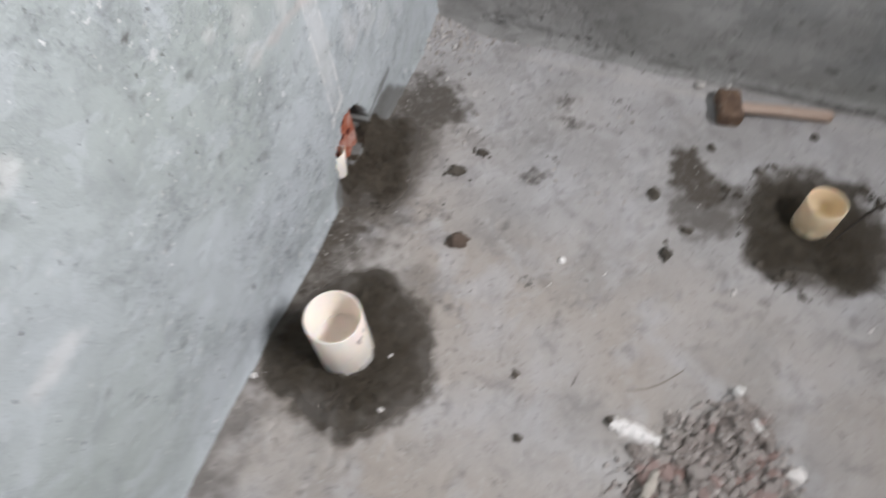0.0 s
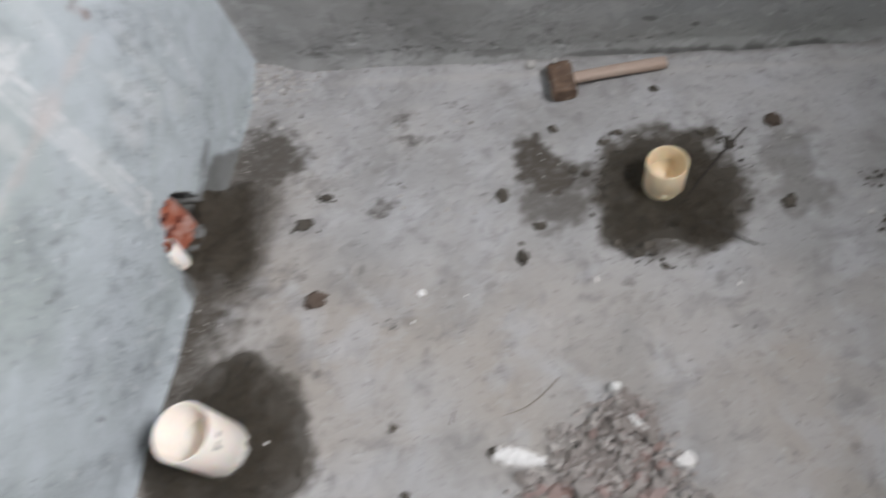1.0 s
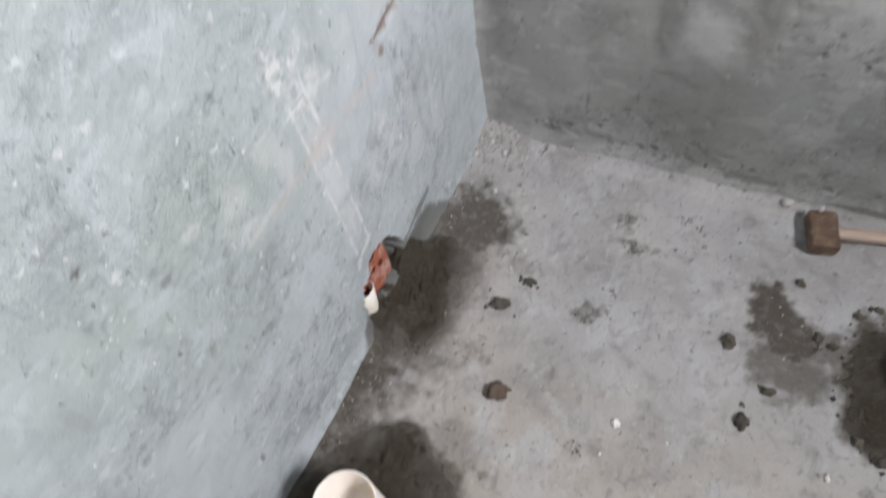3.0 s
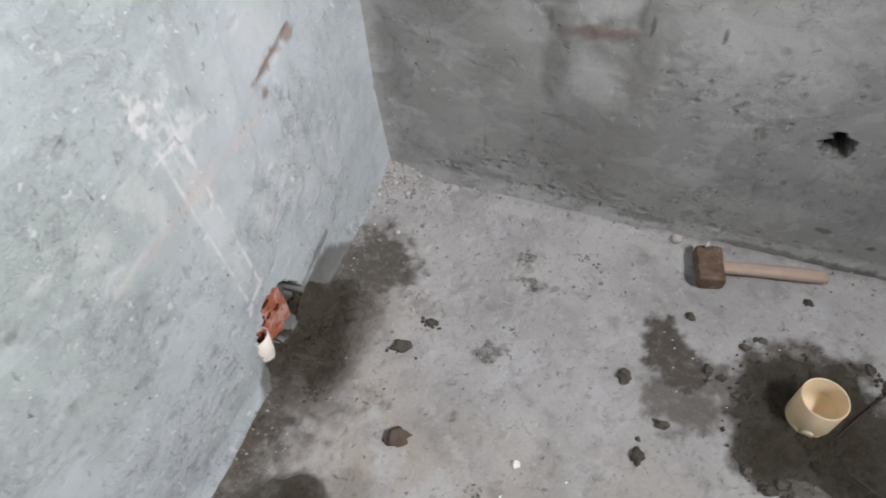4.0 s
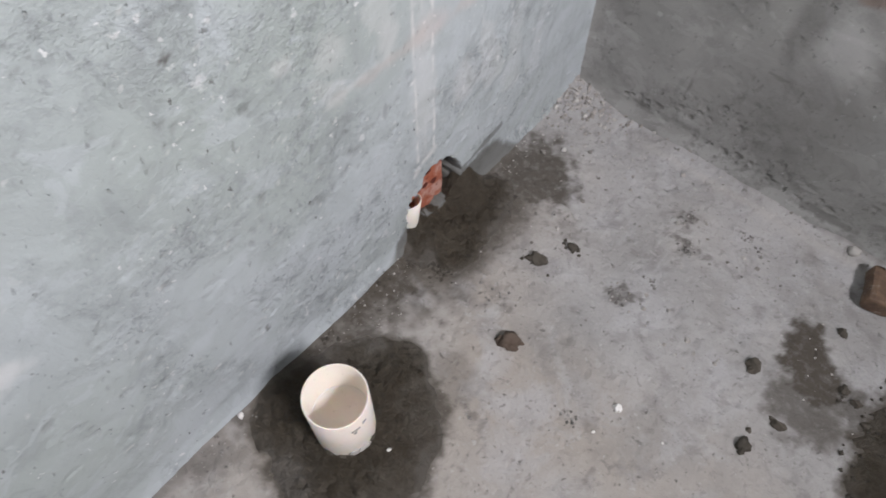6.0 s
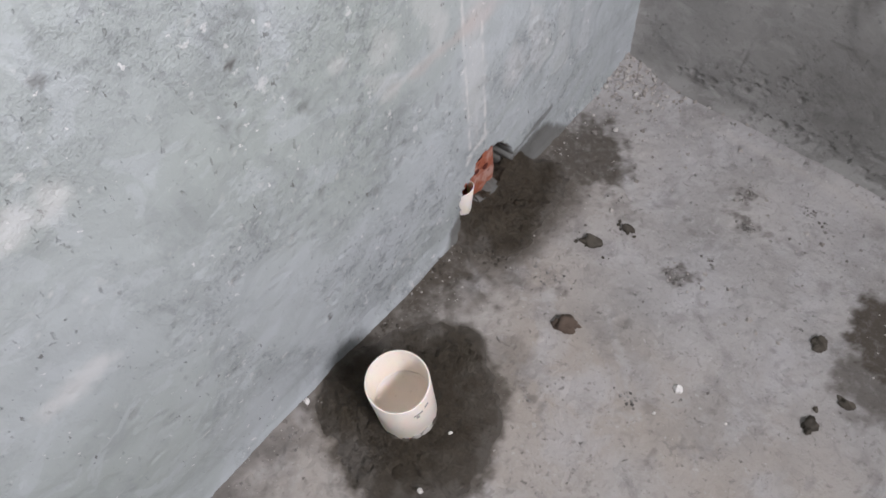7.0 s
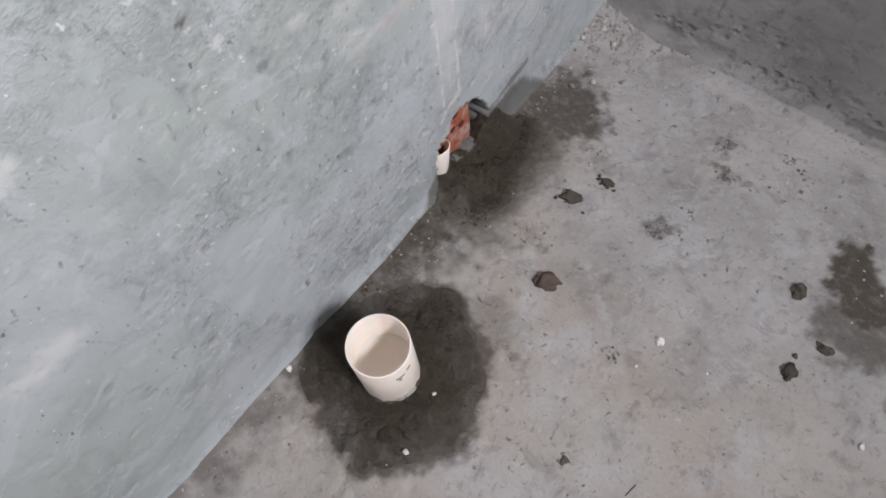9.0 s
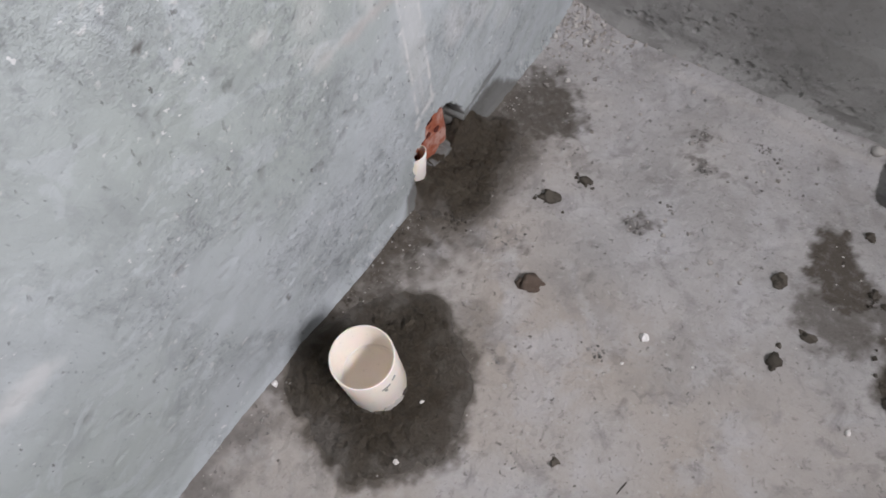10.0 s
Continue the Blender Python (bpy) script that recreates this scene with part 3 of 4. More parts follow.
WEST_LAYERS = {
    "blue_tint": west_sheen,
    "dust": west_dust, "dirt_shade": west_dirt_shade, "damp": west_damp,
    "pink": lambda y, z: 0.42 * smooth(-0.6, 0.5, fbm(y, z, 25, 3, 163)) * smooth(0.016, 0.003, to_line(y, z, -0.71, 0.487, -0.36, 0.482) + 0.006 * fbm(y, z, 50, 3, 161))
    + 0.35 * smooth(-0.2, 0.6, blob(y, z, -0.52, 0.49, 0.05, 0.03)),
    "rust": lambda y, z: smooth(0.016, 0.001, np.minimum(to_line(y, z, -0.228, 0.552, -0.330, 0.530), to_line(y, z, -0.335, 0.525, -0.329, 0.508)) + 0.016 * fbm(y, z, 60, 4, 165)),
}
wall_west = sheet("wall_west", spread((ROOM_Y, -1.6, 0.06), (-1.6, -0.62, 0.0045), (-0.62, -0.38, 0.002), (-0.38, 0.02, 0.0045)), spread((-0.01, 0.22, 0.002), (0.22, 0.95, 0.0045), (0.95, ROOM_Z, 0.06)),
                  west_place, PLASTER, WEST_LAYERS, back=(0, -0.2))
tagged(wall_west, "pale grey-blue trowelled cement plaster wall with chalk lines and a broken foot", "wall", kind="structure")


def hole_form(x, z):
    """Above 0 inside the knocked-out hole."""
    n = 0.50 * fbm(x, z, 60, 3, 171) + 0.30 * fbm(x, z, 150, 2, 173)
    return np.maximum(blob(x, z, 0.890, 0.324, 0.023, 0.024), blob(x, z, 0.868, 0.324, 0.012, 0.006)) + n


# Fields of crumbling pits along the wall: middle, half sizes and number.
NORTH_FIELDS = ((0.31, 0.125, 0.07, 0.035, 20), (0.545, 0.055, 0.08, 0.03, 30), (0.18, 0.06, 0.05, 0.018, 16), (0.80, 0.045, 0.14, 0.02, 30), (1.02, 0.06, 0.12, 0.03, 22),
                (0.78, 0.44, 0.16, 0.09, 24), (0.95, 0.47, 0.10, 0.06, 14), (0.62, 0.38, 0.07, 0.06, 8), (0.40, 0.045, 0.10, 0.02, 18), (1.35, 0.12, 0.16, 0.06, 14))


def north_pits(x, z):
    out = np.zeros_like(x)
    for n, (cx, cz, rx, rz, count) in enumerate(NORTH_FIELDS):
        out = np.maximum(out, speckle(x, z, count, (cx - rx, cx + rx, cz - rz, cz + rz), (0.0022, 0.0048), 800 + n))
    return out


def north_place(x, z):
    y = 0.005 * fbm(x, z, 3.5, 3, 181) + 0.0014 * fbm(x, z, 14, 4, 187) + 0.0004 * fbm(x, z, 80, 3, 191)
    y = y - 0.0012 * smooth(0.45, 0.65, fbm(x, z, 36, 3, 193))
    # A chipped recess with a ledge, and trowel edges round old repairs.
    inset = smooth(0.40, 0.43, x + 0.016 * fbm(x, z, 40, 3, 195)) * smooth(0.535, 0.52, x) * smooth(0.475, 0.497, z + 0.014 * fbm(x, z, 45, 3, 197)) * smooth(0.75, 0.68, z)
    y = y - 0.0028 * inset
    n = 0.35 * fbm(x, z, 9, 4, 199)
    for cx, cz, rx, rz, turn, k in ((0.17, 0.46, 0.20, 0.07, -28, 0.0009), (0.46, 0.36, 0.08, 0.10, 5, 0.0014), (0.75, 0.48, 0.16, 0.14, 15, 0.0015), (0.30, 0.14, 0.07, 0.08, 15, 0.0016), (1.1, 0.35, 0.2, 0.16, 10, 0.0012)):
        y = y + k * smooth(-0.10, 0.12, blob(x, z, cx, cz, rx, rz, turn) + n)
    y = y + 0.014 * np.exp(-np.maximum(x, 0) / 0.022)
    y = y - 0.003 * north_pits(x, z)
    y = y + 0.010 * smooth(0.05, 0.0, z) - 0.075 * smooth(0.0, 0.12, hole_form(x, z))
    return x, -y, z


def north_dirt_shade(x, z):
    n = fbm(x, z, 60, 3, 201)
    out = 0.3 * smooth(0.56, 0.70, fbm(x, z, 55, 3, 203)) * smooth(-0.05, 0.3, fbm(x, z, 6, 2, 205))
    for cx, cz, rx, rz, k in ((0.943, 0.107, 0.018, 0.008, 0.8), (1.037, 0.085, 0.010, 0.008, 0.9), (1.30, 0.15, 0.02, 0.008, 0.6),
                              (0.658, 0.498, 0.004, 0.018, 0.8), (0.545, 0.500, 0.004, 0.024, 0.9), (0.376, 0.48, 0.006, 0.03, 0.6),
                              (0.39, 0.272, 0.03, 0.005, 0.7), (0.836, 0.214, 0.006, 0.006, 0.7), (0.25, 0.16, 0.003, 0.04, 0.5),
                              (0.60, 0.040, 0.07, 0.012, 0.6), (0.85, 0.018, 0.10, 0.012, 0.7), (1.05, 0.014, 0.14, 0.010, 0.7), (0.18, 0.058, 0.03, 0.006, 0.6)):
        out = np.maximum(out, k * smooth(-0.15, 0.4, blob(x, z, cx, cz, rx, rz) + 0.5 * n))
    out = np.maximum(out, 0.35 * smooth(-0.6, 0.5, blob(x, z, 0.44, 0.20, 0.12, 0.11) + 0.4 * fbm(x, z, 10, 3, 207)))
    for cx, cz, rx, rz, k in ((0.42, 0.21, 0.13, 0.11, 0.42), (0.388, 0.40, 0.026, 0.15, 0.40), (0.54, 0.40, 0.022, 0.12, 0.30), (0.56, 0.12, 0.10, 0.07, 0.25), (0.95, 0.20, 0.22, 0.05, 0.22), (0.06, 0.36, 0.03, 0.16, 0.30), (0.14, 0.47, 0.10, 0.04, 0.34)):
        out = np.maximum(out, k * smooth(-0.5, 0.6, blob(x, z, cx, cz, rx, rz) + 0.5 * fbm(x, z, 9, 4, 208)))
    # Shade painted into the crumbling pits.
    out = np.maximum(out, 0.50 * north_pits(x, z))
    crack = 0.95 * smooth(0.014, 0.0, np.abs(z - 0.010 - 0.012 * fbm(x, 0 * x, 7, 3, 207)) + 0.016 * fbm(x, z, 45, 3, 209)) * smooth(0.55, 0.75, x) * smooth(-0.5, 0.2, fbm(x, z, 8, 2, 206))
    # The knocked-out hole and its rim are coloured dark in place of shade.
    return np.maximum(np.maximum(out, crack), 1.1 * smooth(-0.35, -0.05, hole_form(x, z)))


def north_dust(x, z):
    n = fbm(x, z, 25, 4, 211)
    out = 0.55 * smooth(-0.4, 0.7, blob(x, z, 0.46, 0.37, 0.055, 0.06) + 0.5 * n)
    out = np.maximum(out, 0.6 * smooth(-0.2, 0.5, blob(x, z, 0.470, 0.535, 0.055, 0.045) + 0.5 * n))
    out = np.maximum(out, 0.35 * smooth(-0.1, 0.25, blob(x, z, 0.335, 0.47, 0.07, 0.045, -35) + 0.4 * n))
    out = np.maximum(out, 0.4 * smooth(-0.4, 0.7, blob(x, z, 0.72, 0.50, 0.16, 0.10) + 0.6 * n))
    out = np.maximum(out, 0.2 * smooth(-0.6, 0.9, blob(x, z, 0.30, 0.47, 0.09, 0.06, -28) + 0.7 * n))
    out = np.maximum(out, 0.4 * smooth(0.008, 0.002, to_line(x, z, 0.16, 0.075, 0.23, 0.045)))
    return np.maximum(out, 0.4 * smooth(0.65, 0.75, fbm(x, z, 50, 3, 213)))


NORTH_LAYERS = {
    # Bluer and darker towards the east, above the foot of the wall.
    "blue_tint": lambda x, z: smooth(0.55, 1.0, x + 0.4 * fbm(x, z, 4, 3, 219)) * smooth(0.05, 0.2, z),
    "dust": north_dust, "dirt_shade": north_dirt_shade,
    "damp": lambda x, z: 0.9 * smooth(-0.12, 0.2, blob(x, z, 1.64, 0.0, 0.21, 0.075) + 0.2 * fbm(x, z, 25, 4, 221))
    # Also darker towards the east end of the wall.
    + 0.4 * smooth(1.62, 1.95, x + 0.1 * fbm(x, z, 6, 3, 223)),
    "pink": lambda x, z: 0.0 * x,
    "rust": lambda x, z: 0.8 * smooth(-0.3, 0.5, blob(x, z, 0.472, 0.474, 0.060, 0.016, 6) + 0.7 * fbm(x, z, 45, 4, 225)),
}
wall_north = sheet("wall_north", spread((-0.02, 1.9, 0.0034), (1.9, ROOM_X, 0.05)), spread((-0.01, 0.16, 0.0026), (0.16, 0.28, 0.0045), (0.28, 0.37, 0.0026), (0.37, 0.75, 0.0045), (0.75, ROOM_Z, 0.06)),
                   north_place, PLASTER_DARK, NORTH_LAYERS, back=(1, 0.2))
tagged(wall_north, "dull grey cement plaster wall with repairs, chips and a knocked-out hole", "wall", kind="structure")


def plain_wall(name, boxes, label):
    bm = bmesh.new()
    for x0, x1, y0, y1, z0, z1 in boxes:
        bmesh.ops.create_cube(bm, size=1.0, matrix=Matrix.Translation(((x0 + x1) / 2, (y0 + y1) / 2, (z0 + z1) / 2)) @ Matrix.Diagonal((x1 - x0, y1 - y0, z1 - z0, 1)))
    return tagged(part(name, bm, RAW), label, "wall", kind="structure")


X1, X2 = ROOM_X, ROOM_X + WIN_DEEP
plain_wall("wall_east", [(X1, X2, ROOM_Y, 0, -0.1, WIN_Z0), (X1, X2, ROOM_Y, 0, WIN_Z1, ROOM_Z), (X1, X2, ROOM_Y, WIN_Y0, WIN_Z0, WIN_Z1),
                         (X1, X2, WIN_Y1, 0, WIN_Z0, WIN_Z1)], "plain grey cement plaster wall with an open window hole")
plain_wall("wall_south", [(-0.2, X2, ROOM_Y - 0.2, ROOM_Y, -0.1, ROOM_Z)], "plain grey cement plaster wall")
ceiling = plain_wall("ceiling", [(-0.2, X2, ROOM_Y - 0.2, 0.2, ROOM_Z, ROOM_Z + 0.15)], "plain grey concrete ceiling")
ceiling["category"] = "ceiling"


# ---- mortar round the pipes ----
def mortar_patch(name, x0, x1, y0, y1, ellipses, thick, seed, label, wall_rise=0.0, ragged=1.0, dried=1.0, lumps=0):
    """A low heap of rough wet mortar; where its form sinks below the floor it ends."""
    xs, ys = np.arange(x0, x1, 0.003), np.arange(y0, y1, 0.003)
    X, Y = np.meshgrid(xs, ys, indexing="ij")
    b = bed_form(X, Y, ellipses, seed, ragged)
    up = thick * np.where(b > 0, 1 - np.exp(-np.maximum(b, 0) * 3), b * 2.0)
    up = up + smooth(0, 0.22, b) * (0.0105 * fbm(X, Y, 26, 4, seed + 9) + 0.013 * fbm(X, Y, 70, 3, seed + 13) * smooth(-0.3, 0.4, fbm(X, Y, 12, 2, seed + 15)) + 0.002 * fbm(X, Y, 170, 2, seed + 17))
    up = up + wall_rise * np.exp(-np.maximum(X, 0) / 0.03) * smooth(0, 0.4, b) * (0.62 + 0.38 * np.exp(-(((Y + 0.40) / 0.065) ** 2))) * (1 - 0.70 * np.exp(-(((Y + 0.485) / 0.042) ** 2)))
    up = np.where(b > 0.06, np.maximum(up, 0.002 * smooth(0.06, 0.2, b)), up)
    Z = floor_height(X, Y) + np.maximum(up, -0.012)
    keep = (b[:-1, :-1] > -0.25) | (b[1:, 1:] > -0.25)
    faces = grid_faces(len(xs), len(ys))[keep.ravel()]
    used, index = np.unique(faces, return_inverse=True)
    P = np.stack([X, Y, Z], -1).reshape(-1, 3)[used]
    me = mesh_of(name, P.tolist(), index.reshape(-1, 4).tolist(), MORTAR)
    dry = np.clip(dried * smooth(0.50, 0.0, b + 0.3 * fbm(X, Y, 38, 4, seed + 21)), 0, 1).ravel()[used]
    me.attributes.new("dry", "FLOAT", "POINT").data.foreach_set("value", dry.astype(np.float32))
    ob = new(name, me)
    # Knobs of mortar left proud by the trowel, thickest on the side away from the open floor.
    rand, heights = random.Random(seed), dict(zip(used.tolist(), P[:, 2].tolist()))
    inside = np.argwhere((b > 0.22) & (b < 0.75))
    inside = inside[inside[:, 0] < 0.62 * len(xs)]
    for n in range(lumps):
        i, j = inside[rand.randrange(len(inside))]
        z = heights.get(int(i) * len(ys) + int(j))
        if z is None or np.hypot(xs[i] - 0.164, ys[j] + 0.926) < 0.06 or np.hypot(xs[i] - 0.966, ys[j] + 0.348) < 0.048 or np.hypot(xs[i] - 1.634, ys[j] + 0.158) < 0.06:
            continue
        size = rand.uniform(0.004, 0.009)
        knob = part("mortar_knob", lump(seed + n, size * rand.uniform(1.0, 1.7), size, 0.6 * size, 0.4, 2, False), MORTAR, ob)
        knob.matrix_world = pose(float(xs[i]), float(ys[j]), z - 0.002, 0, 0, rand.uniform(0, 180))
    return tagged(ob, label, "mortar", "mortar beds on the floor")


mortar_patch("mortar_bed", -0.01, 0.37, -1.13, -0.70, BED_WHITE,
             0.010, 301, "round bed of dark wet mortar packed round the white pipe", lumps=34)
mortar_patch("mortar_bed", 0.78, 1.17, -0.56, -0.15, BED_CREAM,
             0.005, 331, "ragged bed of dark damp mortar round the short cream pipe", ragged=2.0, dried=0.7, lumps=16)
mortar_patch("mortar_bed", 1.36, 1.90, -0.42, 0.0, BED_TALL,
             0.008, 361, "smooth bed of dark wet mortar round the tall pipe", lumps=12)
mortar_patch("mortar_mound", -0.03, 0.20, -0.82, -0.16, HEAP,
             0.009, 391, "heap of dark wet mortar against the broken foot of the wall", wall_rise=0.056, ragged=1.4, lumps=14)


# ---- pipes ----
def tube(radius, wall, z0, z1, seed, ragged=0.0, sides=72):
    """An open pipe with a rounded lip; ragged: how unevenly its foot ends."""
    inner = radius - wall
    rings = [(radius, z0), (radius, z0 + (z1 - z0) * 0.3), (radius, z1 - 0.0012), (radius - 0.0008, z1 - 0.0002), (radius - wall * 0.5, z1),
             (inner + 0.0008, z1 - 0.0002), (inner, z1 - 0.0012), (inner, z0 - 0.02)]
    verts, faces = [], []
    for k, (r, z) in enumerate(rings):
        for i in range(sides):
            a = 2 * math.pi * i / sides
            rr = r * (1 + 0.006 * math.cos(2 * a + seed))
            dz = ragged * noise.noise((math.cos(a) * 2, math.sin(a) * 2, seed)) if k == 0 else 0.0
            verts.append((rr * math.cos(a), rr * math.sin(a), z + dz))
    for k in range(len(rings) - 1):
        for i in range(sides):
            j = (i + 1) % sides
            faces.append((k * sides + i, k * sides + j, (k + 1) * sides + j, (k + 1) * sides + i))
    return verts, faces


def curved_bar(radius, a0, a1, z0, z1):
    """A thin printed bar lying on a pipe."""
    verts, faces, n = [], [], 6
    for i in range(n + 1):
        a = radians(a0 + (a1 - a0) * i / n)
        for r, z in ((radius + 0.0004, z0), (radius + 0.0004, z1), (radius - 0.0003, z1), (radius - 0.0003, z0)):
            verts.append((r * math.cos(a), r * math.sin(a), z))
    for i in range(n):
        for k in range(4):
            faces.append((4 * i + k, 4 * i + (k + 1) % 4, 4 * i + 4 + (k + 1) % 4, 4 * i + 4 + k))
    return verts, faces + [(0, 1, 2, 3), (4 * n + 3, 4 * n + 2, 4 * n + 1, 4 * n)]


def drain_pipe(name, x, y, radius, height, material, seed, label, lean=(0, 0)):
    thing = new(name)
    thing.matrix_world = pose(x, y, 0, lean[0], lean[1], 0)
    part("tube", mesh_of("tube", *tube(radius, 0.0032, 0.0, height, seed), material), parent=thing)
    tagged(thing, label, "pipe", "drain pipes in the floor")
    return thing


def pipe_floor(name, radius, material, thing, up):
    """The moulded stopper that closes the pipe some way down, a shallow bowl whose edge runs out into the wall of the pipe."""
    rings, sides, verts, faces = 10, 48, [(0, 0, 0)], []
    for k in range(1, rings + 1):
        r, up_edge = math.sin(0.5 * math.pi * k / rings), 0.75 * radius * (1 - math.cos(0.5 * math.pi * k / rings))
        for i in range(sides):
            a = 2 * math.pi * i / sides
            verts.append((radius * r * math.cos(a), radius * r * math.sin(a), up_edge + 0.0012 * noise.noise((3 * r * math.cos(a), 3 * r * math.sin(a), radius * 50))))
    top = len(verts)
    verts += [(radius * math.cos(2 * math.pi * i / sides), radius * math.sin(2 * math.pi * i / sides), -0.006) for i in range(sides)]
    for i in range(sides):
        j = (i + 1) % sides
        faces.append((0, 1 + i, 1 + j))
        for k in range(rings):
            a = 1 + k * sides
            faces.append((a + i, a + sides + i, a + sides + j, a + j))
    faces.append(tuple(top + i for i in range(sides))[::-1])
    ob = part(name, mesh_of(name, verts, faces, material), parent=thing, label="beige plug closing the pipe")
    ob.location.z = up
    return ob


white_pipe = drain_pipe("drain_pipe", 0.164, -0.926, 0.0515, 0.157, PVC_WHITE, 1.0, "short wide white plastic drain pipe standing in wet mortar")
for n, (a0, a1, z0, z1) in enumerate(((-22, -4, 0.118, 0.124), (-18, -12, 0.106, 0.116), (2, 12, 0.122, 0.130))):
    part("printed_mark", mesh_of("printed_mark", *curved_bar(0.0515, a0, a1, z0, z1), INK), parent=white_pipe, label="faded grey print")
pipe_floor("plug", 0.0483, PVC_WHITE, white_pipe, 0.034)
for n, (a, up, r) in enumerate(((-28, 0.014, 0.010), (-8, 0.012, 0.012), (14, 0.010, 0.009), (-50, 0.008, 0.008), (-75, 0.010, 0.010))):
    blot = part("mortar_smear", lump(60 + n, r, 0.004, r * 0.8, 0.45, 2), PALE if n < 2 else CLOD, white_pipe, "grey mortar splash on the pipe foot")
    blot.matrix_basis = pose(0.0515 * math.cos(radians(a)), 0.0515 * math.sin(radians(a)), up, 0, 0, a + 90)

cream_pipe = drain_pipe("drain_pipe", 0.966, -0.348, 0.0388, 0.082, PVC_CREAM, 2.0, "very short cream plastic drain pipe cut off above damp mortar")
for n, (a, z, r, h) in enumerate(((-95, 0.022, 0.010, 0.016), (-70, 0.018, 0.006, 0.010), (-128, 0.018, 0.008, 0.010))):
    drip = part("glue_drip", lump(20 + n, r, 0.0014, h * 0.75, 0.4, 2, False), PVC_CREAM, cream_pipe, "hardened cream glue drip")
    drip.matrix_basis = pose(0.0388 * math.cos(radians(a)), 0.0388 * math.sin(radians(a)), z - 0.016, 0, 0, a + 90)
pipe_floor("plug", 0.0356, PVC_CREAM, cream_pipe, 0.013)

tall_pipe = drain_pipe("drain_pipe", 1.634, -0.158, 0.0515, 0.207, PVC_PALE, 3.0, "tall pale grey-white plastic drain pipe standing in dark mortar")
smear = part("mortar_smear", mesh_of("mortar_smear", *curved_bar(0.0515, -112, -100, 0.028, 0.034), INK), parent=tall_pipe, label="grey mortar smear")
pipe_floor("plug", 0.0483, PVC_PALE, tall_pipe, 0.05)


def waste_pipe():
    """The cut white pipe end in the broken foot of the wall, its mouth slanted."""
    verts, faces = tube(0.0225, 0.0026, 0.0, 0.082, 4.0, sides=40)
    verts = [(x, y, z + (0.55 * x if z > 0.07 else 0.0)) for x, y, z in verts]
    thing = new("waste_pipe")
    thing.matrix_world = pose(-0.020, -0.566, 0.034, 0, 6, 10)
    part("tube", mesh_of("tube", verts, faces, PVC_WHITE), parent=thing)
    return tagged(thing, "small white plastic waste pipe end set in the broken wall", "pipe")


waste_pipe()


def hollow_brick(parent):
    """The face of a red hollow brick with its cores, laid bare by the broken plaster."""
    bm = block(0.05, 0.106, 0.19, 0.006)
    bmesh.ops.subdivide_edges(bm, edges=bm.edges[:], cuts=3, use_grid_fill=True)
    for v in bm.verts:
        v.co += 0.004 * noise.noise_vector(v.co * 40)
    ob = part("brick", bm, BRICK, parent, "broken red hollow brick")
    ob.location = (-0.043, -0.509, 0.115)
    # Flat dark discs stand in for the shade inside the hollow cores.
    for n, (y, z, ry, rz) in enumerate(((-0.525, 0.150, 0.010, 0.013), (-0.507, 0.142, 0.012, 0.007), (-0.532, 0.118, 0.009, 0.013), (-0.513, 0.108, 0.008, 0.006), (-0.488, 0.100, 0.009, 0.009), (-0.485, 0.155, 0.006, 0.005))):
        core = bmesh.new()
        bmesh.ops.create_cone(core, cap_ends=True, segments=14, radius1=1, radius2=0.85, depth=0.006, matrix=pose(0, 0, 0, 0, 90, 0))
        for v in core.verts:
            v.co = Vector((v.co.x, v.co.y * ry * (1 + 0.5 * noise.noise(v.co * 2 + Vector((n, 0, 0)))), v.co.z * rz * (1 + 0.5 * noise.noise(v.co * 2 + Vector((n, 7, 0))))))
        hole = part("brick_core", core, CORE_SHADE, ob, "dark disc standing for the shade in a brick core")
        hole.location = (0.0235, y + 0.509, z - 0.115)
    return ob


hollow_brick(wall_west)


